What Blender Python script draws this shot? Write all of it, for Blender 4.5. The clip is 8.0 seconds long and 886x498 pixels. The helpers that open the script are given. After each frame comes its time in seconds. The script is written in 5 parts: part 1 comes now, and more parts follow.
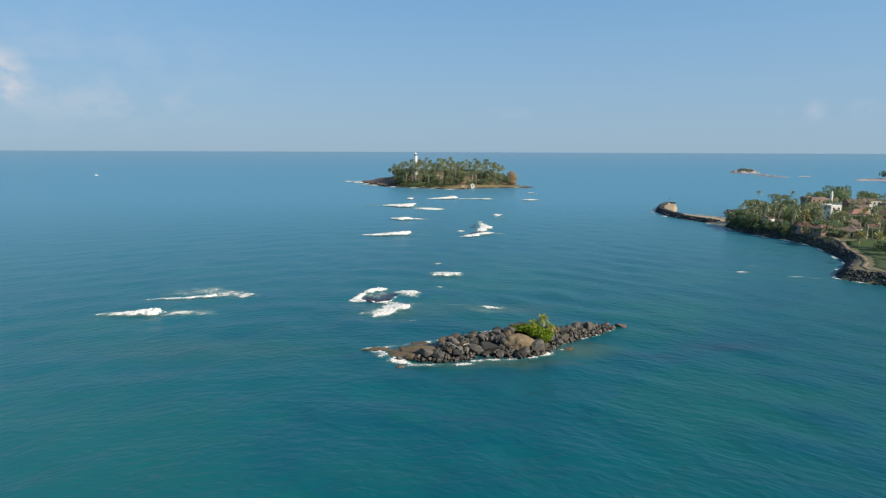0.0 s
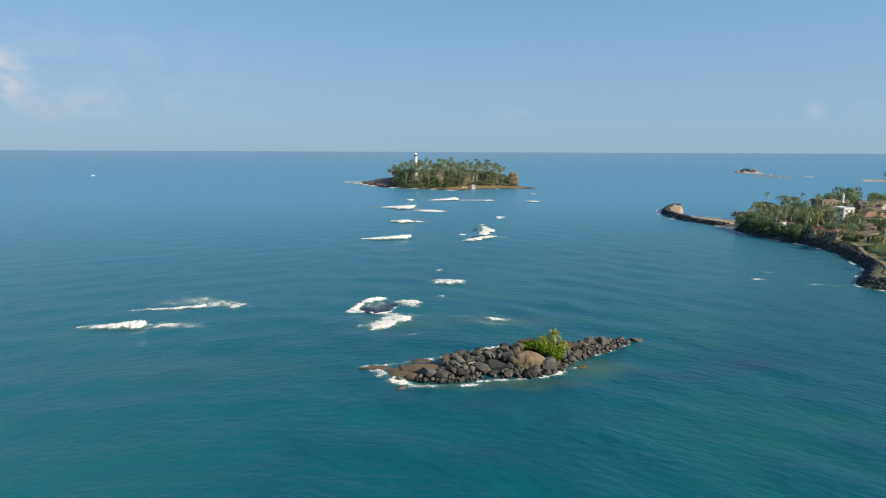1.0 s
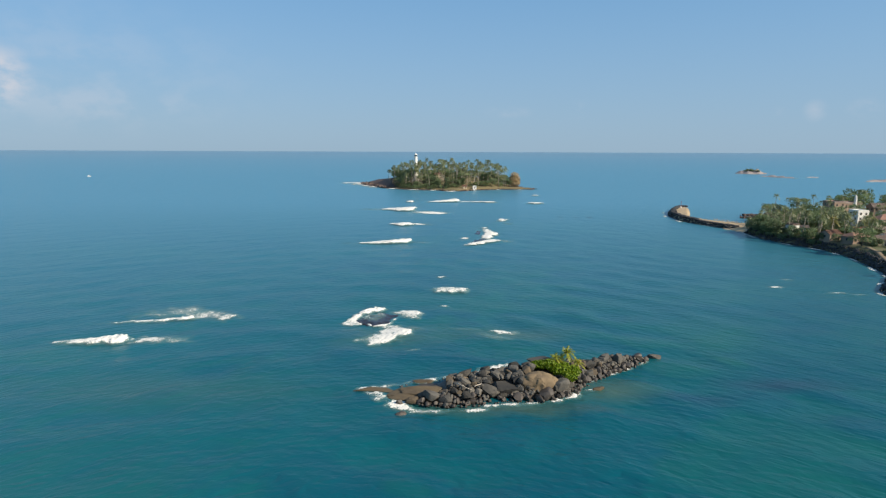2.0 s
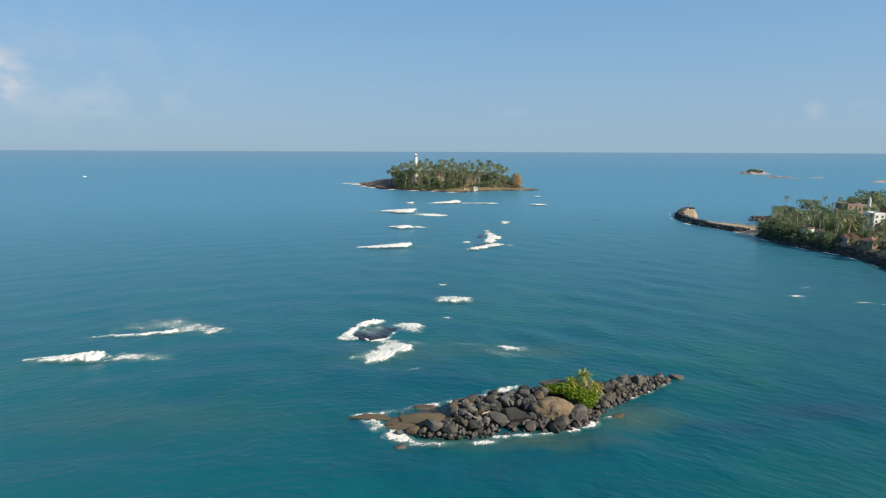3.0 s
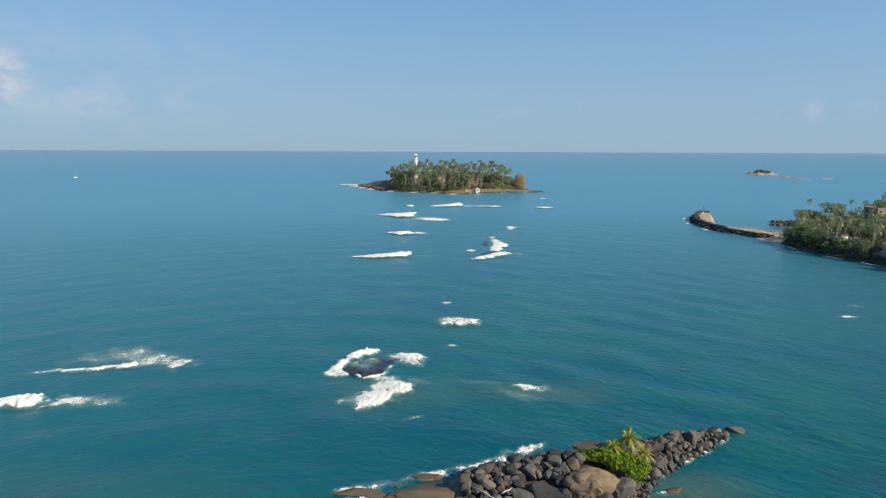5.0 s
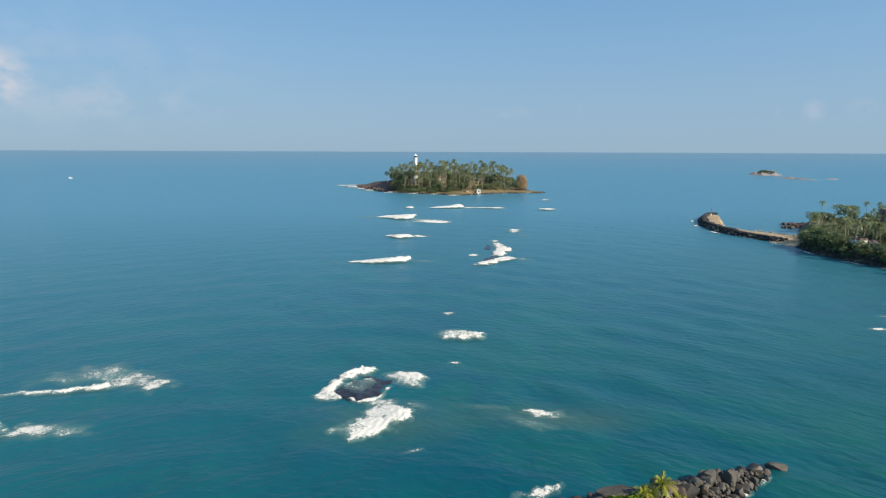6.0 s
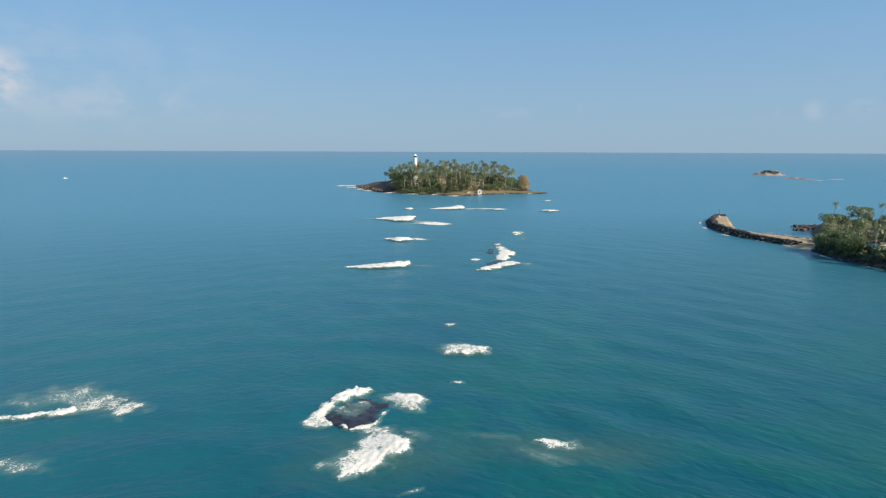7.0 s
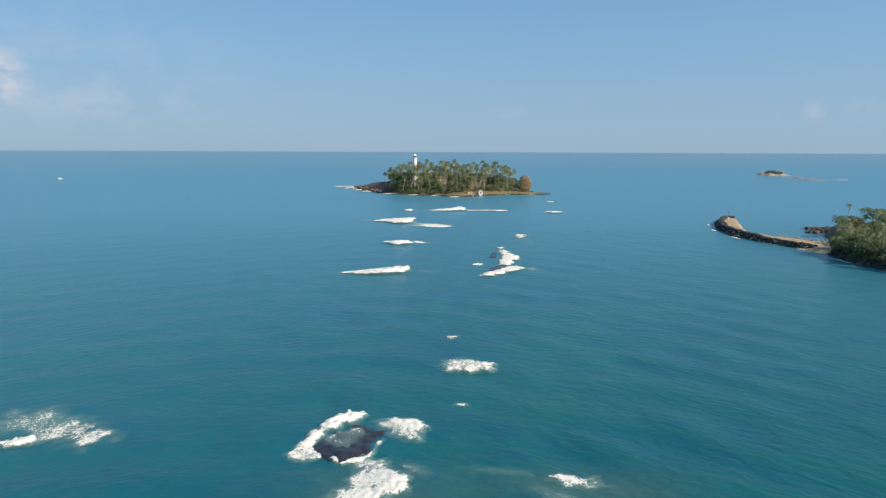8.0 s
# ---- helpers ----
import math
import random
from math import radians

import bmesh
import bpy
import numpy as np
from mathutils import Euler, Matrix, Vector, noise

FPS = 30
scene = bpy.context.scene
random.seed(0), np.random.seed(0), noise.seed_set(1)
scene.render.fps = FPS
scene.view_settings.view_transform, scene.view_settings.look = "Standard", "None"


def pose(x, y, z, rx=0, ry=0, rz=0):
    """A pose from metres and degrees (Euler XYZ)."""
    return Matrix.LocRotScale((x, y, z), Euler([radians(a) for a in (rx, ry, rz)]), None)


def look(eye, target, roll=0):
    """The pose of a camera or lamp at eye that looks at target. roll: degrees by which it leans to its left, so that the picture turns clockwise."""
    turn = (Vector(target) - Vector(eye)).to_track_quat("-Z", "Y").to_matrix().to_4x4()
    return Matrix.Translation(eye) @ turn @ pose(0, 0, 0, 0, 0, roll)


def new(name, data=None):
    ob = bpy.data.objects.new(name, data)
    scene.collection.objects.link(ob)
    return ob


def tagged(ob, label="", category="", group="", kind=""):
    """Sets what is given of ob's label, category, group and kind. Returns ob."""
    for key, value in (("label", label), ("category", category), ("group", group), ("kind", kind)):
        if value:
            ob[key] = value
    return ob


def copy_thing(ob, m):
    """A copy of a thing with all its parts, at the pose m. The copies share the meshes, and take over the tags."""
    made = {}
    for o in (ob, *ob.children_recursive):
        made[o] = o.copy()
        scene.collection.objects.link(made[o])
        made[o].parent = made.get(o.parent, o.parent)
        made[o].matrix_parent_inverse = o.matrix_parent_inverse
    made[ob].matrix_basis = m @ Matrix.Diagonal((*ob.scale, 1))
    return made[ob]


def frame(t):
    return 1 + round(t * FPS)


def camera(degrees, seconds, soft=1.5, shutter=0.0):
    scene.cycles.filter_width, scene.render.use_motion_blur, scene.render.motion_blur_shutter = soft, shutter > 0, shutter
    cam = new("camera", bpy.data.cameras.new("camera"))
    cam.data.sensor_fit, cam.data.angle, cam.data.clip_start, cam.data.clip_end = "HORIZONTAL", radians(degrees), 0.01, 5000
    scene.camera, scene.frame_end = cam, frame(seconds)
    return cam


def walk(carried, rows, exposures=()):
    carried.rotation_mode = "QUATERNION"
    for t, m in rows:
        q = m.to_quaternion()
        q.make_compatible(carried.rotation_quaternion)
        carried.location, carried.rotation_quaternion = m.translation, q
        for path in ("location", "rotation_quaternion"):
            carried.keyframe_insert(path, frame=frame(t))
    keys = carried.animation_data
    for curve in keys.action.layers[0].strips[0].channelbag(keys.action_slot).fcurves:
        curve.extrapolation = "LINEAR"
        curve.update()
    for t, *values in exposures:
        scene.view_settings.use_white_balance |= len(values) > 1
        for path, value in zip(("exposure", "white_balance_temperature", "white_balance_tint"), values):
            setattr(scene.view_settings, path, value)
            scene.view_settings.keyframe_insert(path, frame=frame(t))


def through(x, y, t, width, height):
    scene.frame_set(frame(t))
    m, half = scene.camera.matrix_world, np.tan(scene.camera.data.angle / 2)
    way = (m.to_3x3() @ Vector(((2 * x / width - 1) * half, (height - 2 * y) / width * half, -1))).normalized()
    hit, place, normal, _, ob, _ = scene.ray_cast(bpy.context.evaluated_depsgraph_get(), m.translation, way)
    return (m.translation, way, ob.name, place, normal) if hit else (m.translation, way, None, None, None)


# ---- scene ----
# camera and its flight: level, about 54 m over the sea
cam = camera(74.1, 8.0, 1.25)
PATH = [
    (0.00, -2.95, 2.29, 53.12, -9.98, -0.29, 0.23),
    (0.50, -3.41, 7.98, 53.45, -9.99, -0.30, 0.23),
    (1.00, -3.86, 13.85, 53.74, -10.00, -0.32, 0.23),
    (1.50, -4.28, 19.87, 54.00, -10.01, -0.33, 0.23),
    (2.25, -4.88, 29.17, 54.32, -10.02, -0.34, 0.23),
    (3.00, -5.43, 38.72, 54.55, -10.03, -0.36, 0.23),
    (3.50, -5.77, 45.19, 54.66, -10.03, -0.37, 0.23),
    (4.00, -6.09, 51.73, 54.74, -10.04, -0.38, 0.23),
    (4.50, -6.39, 58.31, 54.78, -10.04, -0.38, 0.23),
    (5.25, -6.80, 68.23, 54.77, -10.04, -0.39, 0.23),
    (6.00, -7.16, 78.13, 54.68, -10.03, -0.40, 0.23),
    (6.50, -7.38, 84.70, 54.57, -10.03, -0.41, 0.23),
    (7.00, -7.57, 91.21, 54.43, -10.03, -0.42, 0.23),
    (7.50, -7.75, 97.66, 54.25, -10.02, -0.42, 0.23),
    (8.00, -7.90, 104.01, 54.03, -10.01, -0.43, 0.23),
]
EXPOSURE = 0.55
walk(cam, [(t, pose(x, y, z, 90 + pitch, 0, yaw) @ pose(0, 0, 0, 0, 0, roll)) for t, x, y, z, pitch, yaw, roll in PATH],
     [(0.0, EXPOSURE), (8.0, EXPOSURE)])

# ---- world, sun ----
SUN_AZ, SUN_EL = radians(118), radians(34)      # azimuth clockwise from straight ahead
sun_way = Vector((math.sin(SUN_AZ) * math.cos(SUN_EL), math.cos(SUN_AZ) * math.cos(SUN_EL), math.sin(SUN_EL)))
sun = new("sun", bpy.data.lights.new("sun", "SUN"))
sun.data.energy, sun.data.angle, sun.data.color = 4.8, radians(0.6), (1.0, 0.86, 0.68)
sun.matrix_world = look(sun_way * 400, (0, 0, 0))


def build_world():
    w = bpy.data.worlds.new("sky")
    scene.world = w
    w.use_nodes = True
    nt = w.node_tree
    nt.nodes.clear()
    N, L = nt.nodes.new, nt.links.new
    co = N("ShaderNodeTexCoord")
    up = N("ShaderNodeVectorMath"); up.operation = "ADD"      # the sea's edge lies a little under eye level
    up.inputs[1].default_value = (0, 0, 0.014)
    L(co.outputs["Generated"], up.inputs[0])
    sky = N("ShaderNodeTexSky")
    sky.sky_type = "NISHITA"
    sky.sun_disc = False
    sky.sun_elevation, sky.sun_rotation = SUN_EL, SUN_AZ
    sky.air_density, sky.dust_density, sky.ozone_density = 1.0, 1.2, 2.0
    L(up.outputs[0], sky.inputs["Vector"])
    # thin humid haze: the sky's own colour drawn towards a pale grey-blue near the horizon
    sep = N("ShaderNodeSeparateXYZ"); L(up.outputs[0], sep.inputs[0])
    ramp = N("ShaderNodeMapRange"); ramp.interpolation_type = "SMOOTHSTEP"
    ramp.inputs["From Min"].default_value, ramp.inputs["From Max"].default_value = -0.02, 0.42
    ramp.inputs["To Min"].default_value, ramp.inputs["To Max"].default_value = 0.9, 0.5
    L(sep.outputs["Z"], ramp.inputs["Value"])
    haze = N("ShaderNodeMix"); haze.data_type = "RGBA"
    tone = N("ShaderNodeMix"); tone.data_type = "RGBA"
    tone.inputs["A"].default_value, tone.inputs["B"].default_value = HAZE
    rise = N("ShaderNodeMapRange")
    rise.inputs["From Min"].default_value, rise.inputs["From Max"].default_value = 0.0, 0.24
    L(sep.outputs["Z"], rise.inputs["Value"]); L(rise.outputs[0], tone.inputs["Factor"]); L(tone.outputs["Result"], haze.inputs["B"])
    L(ramp.outputs[0], haze.inputs["Factor"]); L(sky.outputs[0], haze.inputs["A"])
    # low clouds: one heap and scattered faint puffs close above the horizon
    mp = N("ShaderNodeMapping"); mp.inputs["Scale"].default_value = (1, 1, 1.7)
    L(up.outputs[0], mp.inputs[0])
    no = N("ShaderNodeTexNoise"); no.inputs["Scale"].default_value = 17; no.inputs["Detail"].default_value = 7
    no.inputs["Roughness"].default_value = 0.55
    L(mp.outputs[0], no.inputs["Vector"])
    total = None
    for az, el, wide, high, amount in CLOUDS:
        d = Vector((math.sin(radians(az)) * math.cos(radians(el)), math.cos(radians(az)) * math.cos(radians(el)), math.sin(radians(el))))
        sub = N("ShaderNodeVectorMath"); sub.operation = "SUBTRACT"; sub.inputs[1].default_value = d
        L(co.outputs["Generated"], sub.inputs[0])
        div = N("ShaderNodeVectorMath"); div.operation = "DIVIDE"; div.inputs[1].default_value = (wide, wide, high)
        L(sub.outputs[0], div.inputs[0])
        le = N("ShaderNodeVectorMath"); le.operation = "LENGTH"; L(div.outputs[0], le.inputs[0])
        mr = N("ShaderNodeMapRange"); mr.interpolation_type = "SMOOTHSTEP"
        mr.inputs["From Min"].default_value, mr.inputs["From Max"].default_value = 0.0, 1.0
        mr.inputs["To Min"].default_value, mr.inputs["To Max"].default_value = amount, 0.0
        L(le.outputs["Value"], mr.inputs["Value"])
        if total is None:
            total = mr.outputs[0]
        else:
            ad = N("ShaderNodeMath"); ad.operation = "ADD"; L(total, ad.inputs[0]); L(mr.outputs[0], ad.inputs[1])
            total = ad.outputs[0]
    ns = N("ShaderNodeMapRange"); ns.interpolation_type = "SMOOTHSTEP"
    ns.inputs["From Min"].default_value, ns.inputs["From Max"].default_value = 0.36, 0.66
    L(no.outputs["Fac"], ns.inputs["Value"])
    mul = N("ShaderNodeMath"); mul.operation = "MULTIPLY"; mul.use_clamp = True
    L(total, mul.inputs[0]); L(ns.outputs[0], mul.inputs[1])
    cl = N("ShaderNodeMix"); cl.data_type = "RGBA"; cl.inputs["B"].default_value = CLOUD_TONE
    L(mul.outputs[0], cl.inputs["Factor"]); L(haze.outputs["Result"], cl.inputs["A"])
    bg = N("ShaderNodeBackground"); bg.inputs["Strength"].default_value = SKY_STRENGTH
    L(cl.outputs["Result"], bg.inputs["Color"])
    out = N("ShaderNodeOutputWorld"); L(bg.outputs[0], out.inputs[0])


SKY_STRENGTH = 0.071
HAZE = ((3.2, 4.6, 5.9, 1), (1.95, 4.3, 7.2, 1))      # at the horizon, higher up
CLOUD_TONE = (6.0, 6.2, 6.8, 1)
# azimuth, elevation, half width, half height, amount
CLOUDS = ((-36.4, 5.0, 0.06, 0.055, 1.15), (-29, 3.2, 0.2, 0.04, 0.18), (-33, 6, 0.4, 0.13, 0.16), (6.5, 3.1, 0.05, 0.014, 0.22), (12.7, 3.3, 0.025, 0.02, 0.3),
          (32.0, 2.9, 0.02, 0.02, 0.32), (29.5, 3.0, 0.012, 0.012, 0.3), (35.5, 2.9, 0.03, 0.02, 0.4))
build_world()


# ---- materials ----
def nodes_of(name):
    m = bpy.data.materials.new(name)
    m.use_nodes = True
    nt = m.node_tree
    nt.nodes.clear()
    out = nt.nodes.new("ShaderNodeOutputMaterial")
    bsdf = nt.nodes.new("ShaderNodeBsdfPrincipled")
    nt.links.new(bsdf.outputs[0], out.inputs[0])
    return m, nt, bsdf, out


def varied(nt, scale=(1, 1, 1), spread=60.0):
    """Object coordinates, shifted for each object so that copies differ."""
    co = nt.nodes.new("ShaderNodeTexCoord")
    info = nt.nodes.new("ShaderNodeObjectInfo")
    k = nt.nodes.new("ShaderNodeMath"); k.operation = "MULTIPLY"; k.inputs[1].default_value = spread
    nt.links.new(info.outputs["Random"], k.inputs[0])
    ad = nt.nodes.new("ShaderNodeVectorMath"); ad.operation = "ADD"
    nt.links.new(co.outputs["Object"], ad.inputs[0]); nt.links.new(k.outputs[0], ad.inputs[1])
    mp = nt.nodes.new("ShaderNodeMapping"); mp.inputs["Scale"].default_value = scale
    nt.links.new(ad.outputs[0], mp.inputs[0])
    return mp.outputs[0], info.outputs["Random"]


def noise_of(nt, vec, scale, detail=5, rough=0.55, distortion=0.0):
    n = nt.nodes.new("ShaderNodeTexNoise")
    n.inputs["Scale"].default_value, n.inputs["Detail"].default_value, n.inputs["Roughness"].default_value = scale, detail, rough
    n.inputs["Distortion"].default_value = distortion
    nt.links.new(vec, n.inputs["Vector"])
    return n.outputs["Fac"]


def mixed(nt, fac, a, b, lo=0.3, hi=0.7):
    mr = nt.nodes.new("ShaderNodeMapRange")
    mr.inputs["From Min"].default_value, mr.inputs["From Max"].default_value = lo, hi
    nt.links.new(fac, mr.inputs["Value"])
    mx = nt.nodes.new("ShaderNodeMix"); mx.data_type = "RGBA"
    nt.links.new(mr.outputs[0], mx.inputs["Factor"])
    for key, v in (("A", a), ("B", b)):
        if isinstance(v, tuple):
            mx.inputs[key].default_value = (*v, 1)
        else:
            nt.links.new(v, mx.inputs[key])
    return mx.outputs["Result"]


def bumped(nt, bsdf, fac, strength, distance):
    b = nt.nodes.new("ShaderNodeBump")
    b.inputs["Strength"].default_value, b.inputs["Distance"].default_value = strength, distance
    nt.links.new(fac, b.inputs["Height"])
    nt.links.new(b.outputs[0], bsdf.inputs["Normal"])
    return b


def plain(name, c1, c2, coarse, fine, rough=0.85, bump=0.4, dist=0.05, c3=None, spec=0.3, hue=0.25, metal=0.0):
    """A weathered surface: two tones at a coarse scale, a third in fine specks, and relief."""
    m, nt, bsdf, out = nodes_of(name)
    vec, rnd = varied(nt)
    a = noise_of(nt, vec, coarse)
    f = noise_of(nt, vec, fine, 6, 0.65)
    c = mixed(nt, a, c1, c2)
    if c3:
        c = mixed(nt, f, c, c3, 0.5, 0.75)
    hv = nt.nodes.new("ShaderNodeHueSaturation")
    mr = nt.nodes.new("ShaderNodeMapRange")
    mr.inputs["To Min"].default_value, mr.inputs["To Max"].default_value = 1 - hue, 1 + hue
    nt.links.new(rnd, mr.inputs["Value"]); nt.links.new(mr.outputs[0], hv.inputs["Value"])
    nt.links.new(c, hv.inputs["Color"]); nt.links.new(hv.outputs[0], bsdf.inputs["Base Color"])
    bsdf.inputs["Roughness"].default_value, bsdf.inputs["Specular IOR Level"].default_value = rough, spec
    bsdf.inputs["Metallic"].default_value = metal
    bumped(nt, bsdf, f, bump, dist)
    return m


def leafy(name, c1, c2, through=0.3, hue=0.3, gloss=0.6):
    """Leaves: every leaf its own tone, light shining through."""
    m, nt, bsdf, out = nodes_of(name)
    geo = nt.nodes.new("ShaderNodeNewGeometry")
    info = nt.nodes.new("ShaderNodeObjectInfo")
    c = mixed(nt, geo.outputs["Random Per Island"], c1, c2, 0, 1)
    hv = nt.nodes.new("ShaderNodeHueSaturation")
    mr = nt.nodes.new("ShaderNodeMapRange")
    mr.inputs["To Min"].default_value, mr.inputs["To Max"].default_value = 1 - hue, 1 + hue
    nt.links.new(info.outputs["Random"], mr.inputs["Value"]); nt.links.new(mr.outputs[0], hv.inputs["Value"])
    nt.links.new(c, hv.inputs["Color"])
    nt.links.new(hv.outputs[0], bsdf.inputs["Base Color"])
    bsdf.inputs["Roughness"].default_value, bsdf.inputs["Specular IOR Level"].default_value = 0.42, gloss
    tr = nt.nodes.new("ShaderNodeBsdfTranslucent"); nt.links.new(hv.outputs[0], tr.inputs["Color"])
    ms = nt.nodes.new("ShaderNodeMixShader"); ms.inputs[0].default_value = through
    nt.links.new(bsdf.outputs[0], ms.inputs[1]); nt.links.new(tr.outputs[0], ms.inputs[2]); nt.links.new(ms.outputs[0], out.inputs[0])
    return m


def water():
    m, nt, bsdf, out = nodes_of("sea_water")
    co = nt.nodes.new("ShaderNodeTexCoord").outputs["Object"]

    # the waves bend round in wide arcs as they come in over the shoals
    bent = nt.nodes.new("ShaderNodeSeparateXYZ"); nt.links.new(co, bent.inputs[0])

    def maths(op, x, y):
        n = nt.nodes.new("ShaderNodeMath"); n.operation = op
        for slot, v in zip(n.inputs, (x, y)):
            if isinstance(v, (int, float)):
                slot.default_value = v
            else:
                nt.links.new(v, slot)
        return n.outputs[0]
    off = maths("SUBTRACT", bent.outputs["X"], ARC[0])
    reach = maths("SQRT", maths("ADD", maths("MULTIPLY", off, off), ARC[1] ** 2), 0)
    arc = nt.nodes.new("ShaderNodeCombineXYZ")
    nt.links.new(bent.outputs["X"], arc.inputs["X"])
    nt.links.new(maths("ADD", bent.outputs["Y"], maths("MULTIPLY", reach, ARC[2])), arc.inputs["Y"])

    def mapped(sx, sy, turn=0.0, co=co):
        mp = nt.nodes.new("ShaderNodeMapping")
        mp.inputs["Rotation"].default_value = (0, 0, radians(turn))
        mp.inputs["Scale"].default_value = (sx, sy, 1)
        nt.links.new(co, mp.inputs[0])
        return mp.outputs[0]
    big = noise_of(nt, mapped(0.004, 0.007, 12), 1.0, 4, 0.5, 0.6)
    mid = noise_of(nt, mapped(0.018, 0.045, -14), 1.0, 5, 0.6, 0.5)
    murk = noise_of(nt, mapped(0.012, 0.016, 30), 1.0, 4, 0.55, 0.8)
    c = mixed(nt, big, SEA[0], SEA[1], 0.32, 0.68)
    c = mixed(nt, mid, c, SEA[2], 0.45, 0.85)
    c = mixed(nt, murk, c, SEA[3], 0.46, 0.7)
    weed = noise_of(nt, mapped(0.02, 0.05, -30), 1.0, 6, 0.62, 1.0)
    c = mixed(nt, weed, c, SEA[4], 0.63, 0.78)
    # shoals that show through: sandy shallows and a weed bed
    for cx, cy, rx, ry, tone, most in SHOALS:
        mv = nt.nodes.new("ShaderNodeVectorMath"); mv.operation = "SUBTRACT"; mv.inputs[1].default_value = (cx, cy, 0); nt.links.new(co, mv.inputs[0])
        dv = nt.nodes.new("ShaderNodeVectorMath"); dv.operation = "DIVIDE"; dv.inputs[1].default_value = (rx, ry, 50); nt.links.new(mv.outputs[0], dv.inputs[0])
        ln = nt.nodes.new("ShaderNodeVectorMath"); ln.operation = "LENGTH"; nt.links.new(dv.outputs[0], ln.inputs[0])
        ad = nt.nodes.new("ShaderNodeMath"); ad.operation = "MULTIPLY_ADD"; ad.inputs[1].default_value = 1.6
        nt.links.new(weed, ad.inputs[0]); nt.links.new(ln.outputs["Value"], ad.inputs[2])
        c = mixed(nt, ad.outputs[0], tone, c, 0.75, 0.75 + most)
    # paler and bluer towards one side, darker and greener towards the other
    across = nt.nodes.new("ShaderNodeSeparateXYZ"); nt.links.new(co, across.inputs[0])
    c = mixed(nt, across.outputs["X"], SEA[7], c, -300, -5)
    c = mixed(nt, across.outputs["X"], c, SEA[8], 25, 300)
    # green water turns paler and bluer further out: distance haze put into its colour
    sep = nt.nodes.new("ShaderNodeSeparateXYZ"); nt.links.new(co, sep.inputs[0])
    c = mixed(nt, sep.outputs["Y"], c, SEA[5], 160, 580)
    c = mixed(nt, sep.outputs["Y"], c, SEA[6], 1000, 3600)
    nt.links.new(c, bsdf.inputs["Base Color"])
    bsdf.inputs["Roughness"].default_value, bsdf.inputs["IOR"].default_value = 0.3, 1.33
    ripple = noise_of(nt, mapped(0.8, 1.2, 9, arc.outputs[0]), 1.0, 2, 0.5, 0.4)
    chop = noise_of(nt, mapped(0.27, 0.48, -8, arc.outputs[0]), 1.0, 1.6, 0.5, 0.4)
    swell = noise_of(nt, mapped(0.03, 0.075, 4, arc.outputs[0]), 1.0, 3, 0.5, 0.8)
    b1 = nt.nodes.new("ShaderNodeBump"); b1.inputs["Strength"].default_value, b1.inputs["Distance"].default_value = 0.7, 0.8
    nt.links.new(swell, b1.inputs["Height"])
    b2 = nt.nodes.new("ShaderNodeBump"); b2.inputs["Strength"].default_value, b2.inputs["Distance"].default_value = 0.75, 0.55
    nt.links.new(chop, b2.inputs["Height"]); nt.links.new(b1.outputs[0], b2.inputs["Normal"])
    b3 = nt.nodes.new("ShaderNodeBump"); b3.inputs["Strength"].default_value, b3.inputs["Distance"].default_value = 0.5, 0.14
    nt.links.new(ripple, b3.inputs["Height"]); nt.links.new(b2.outputs[0], b3.inputs["Normal"])
    nt.links.new(b3.outputs[0], bsdf.inputs["Normal"])
    return m


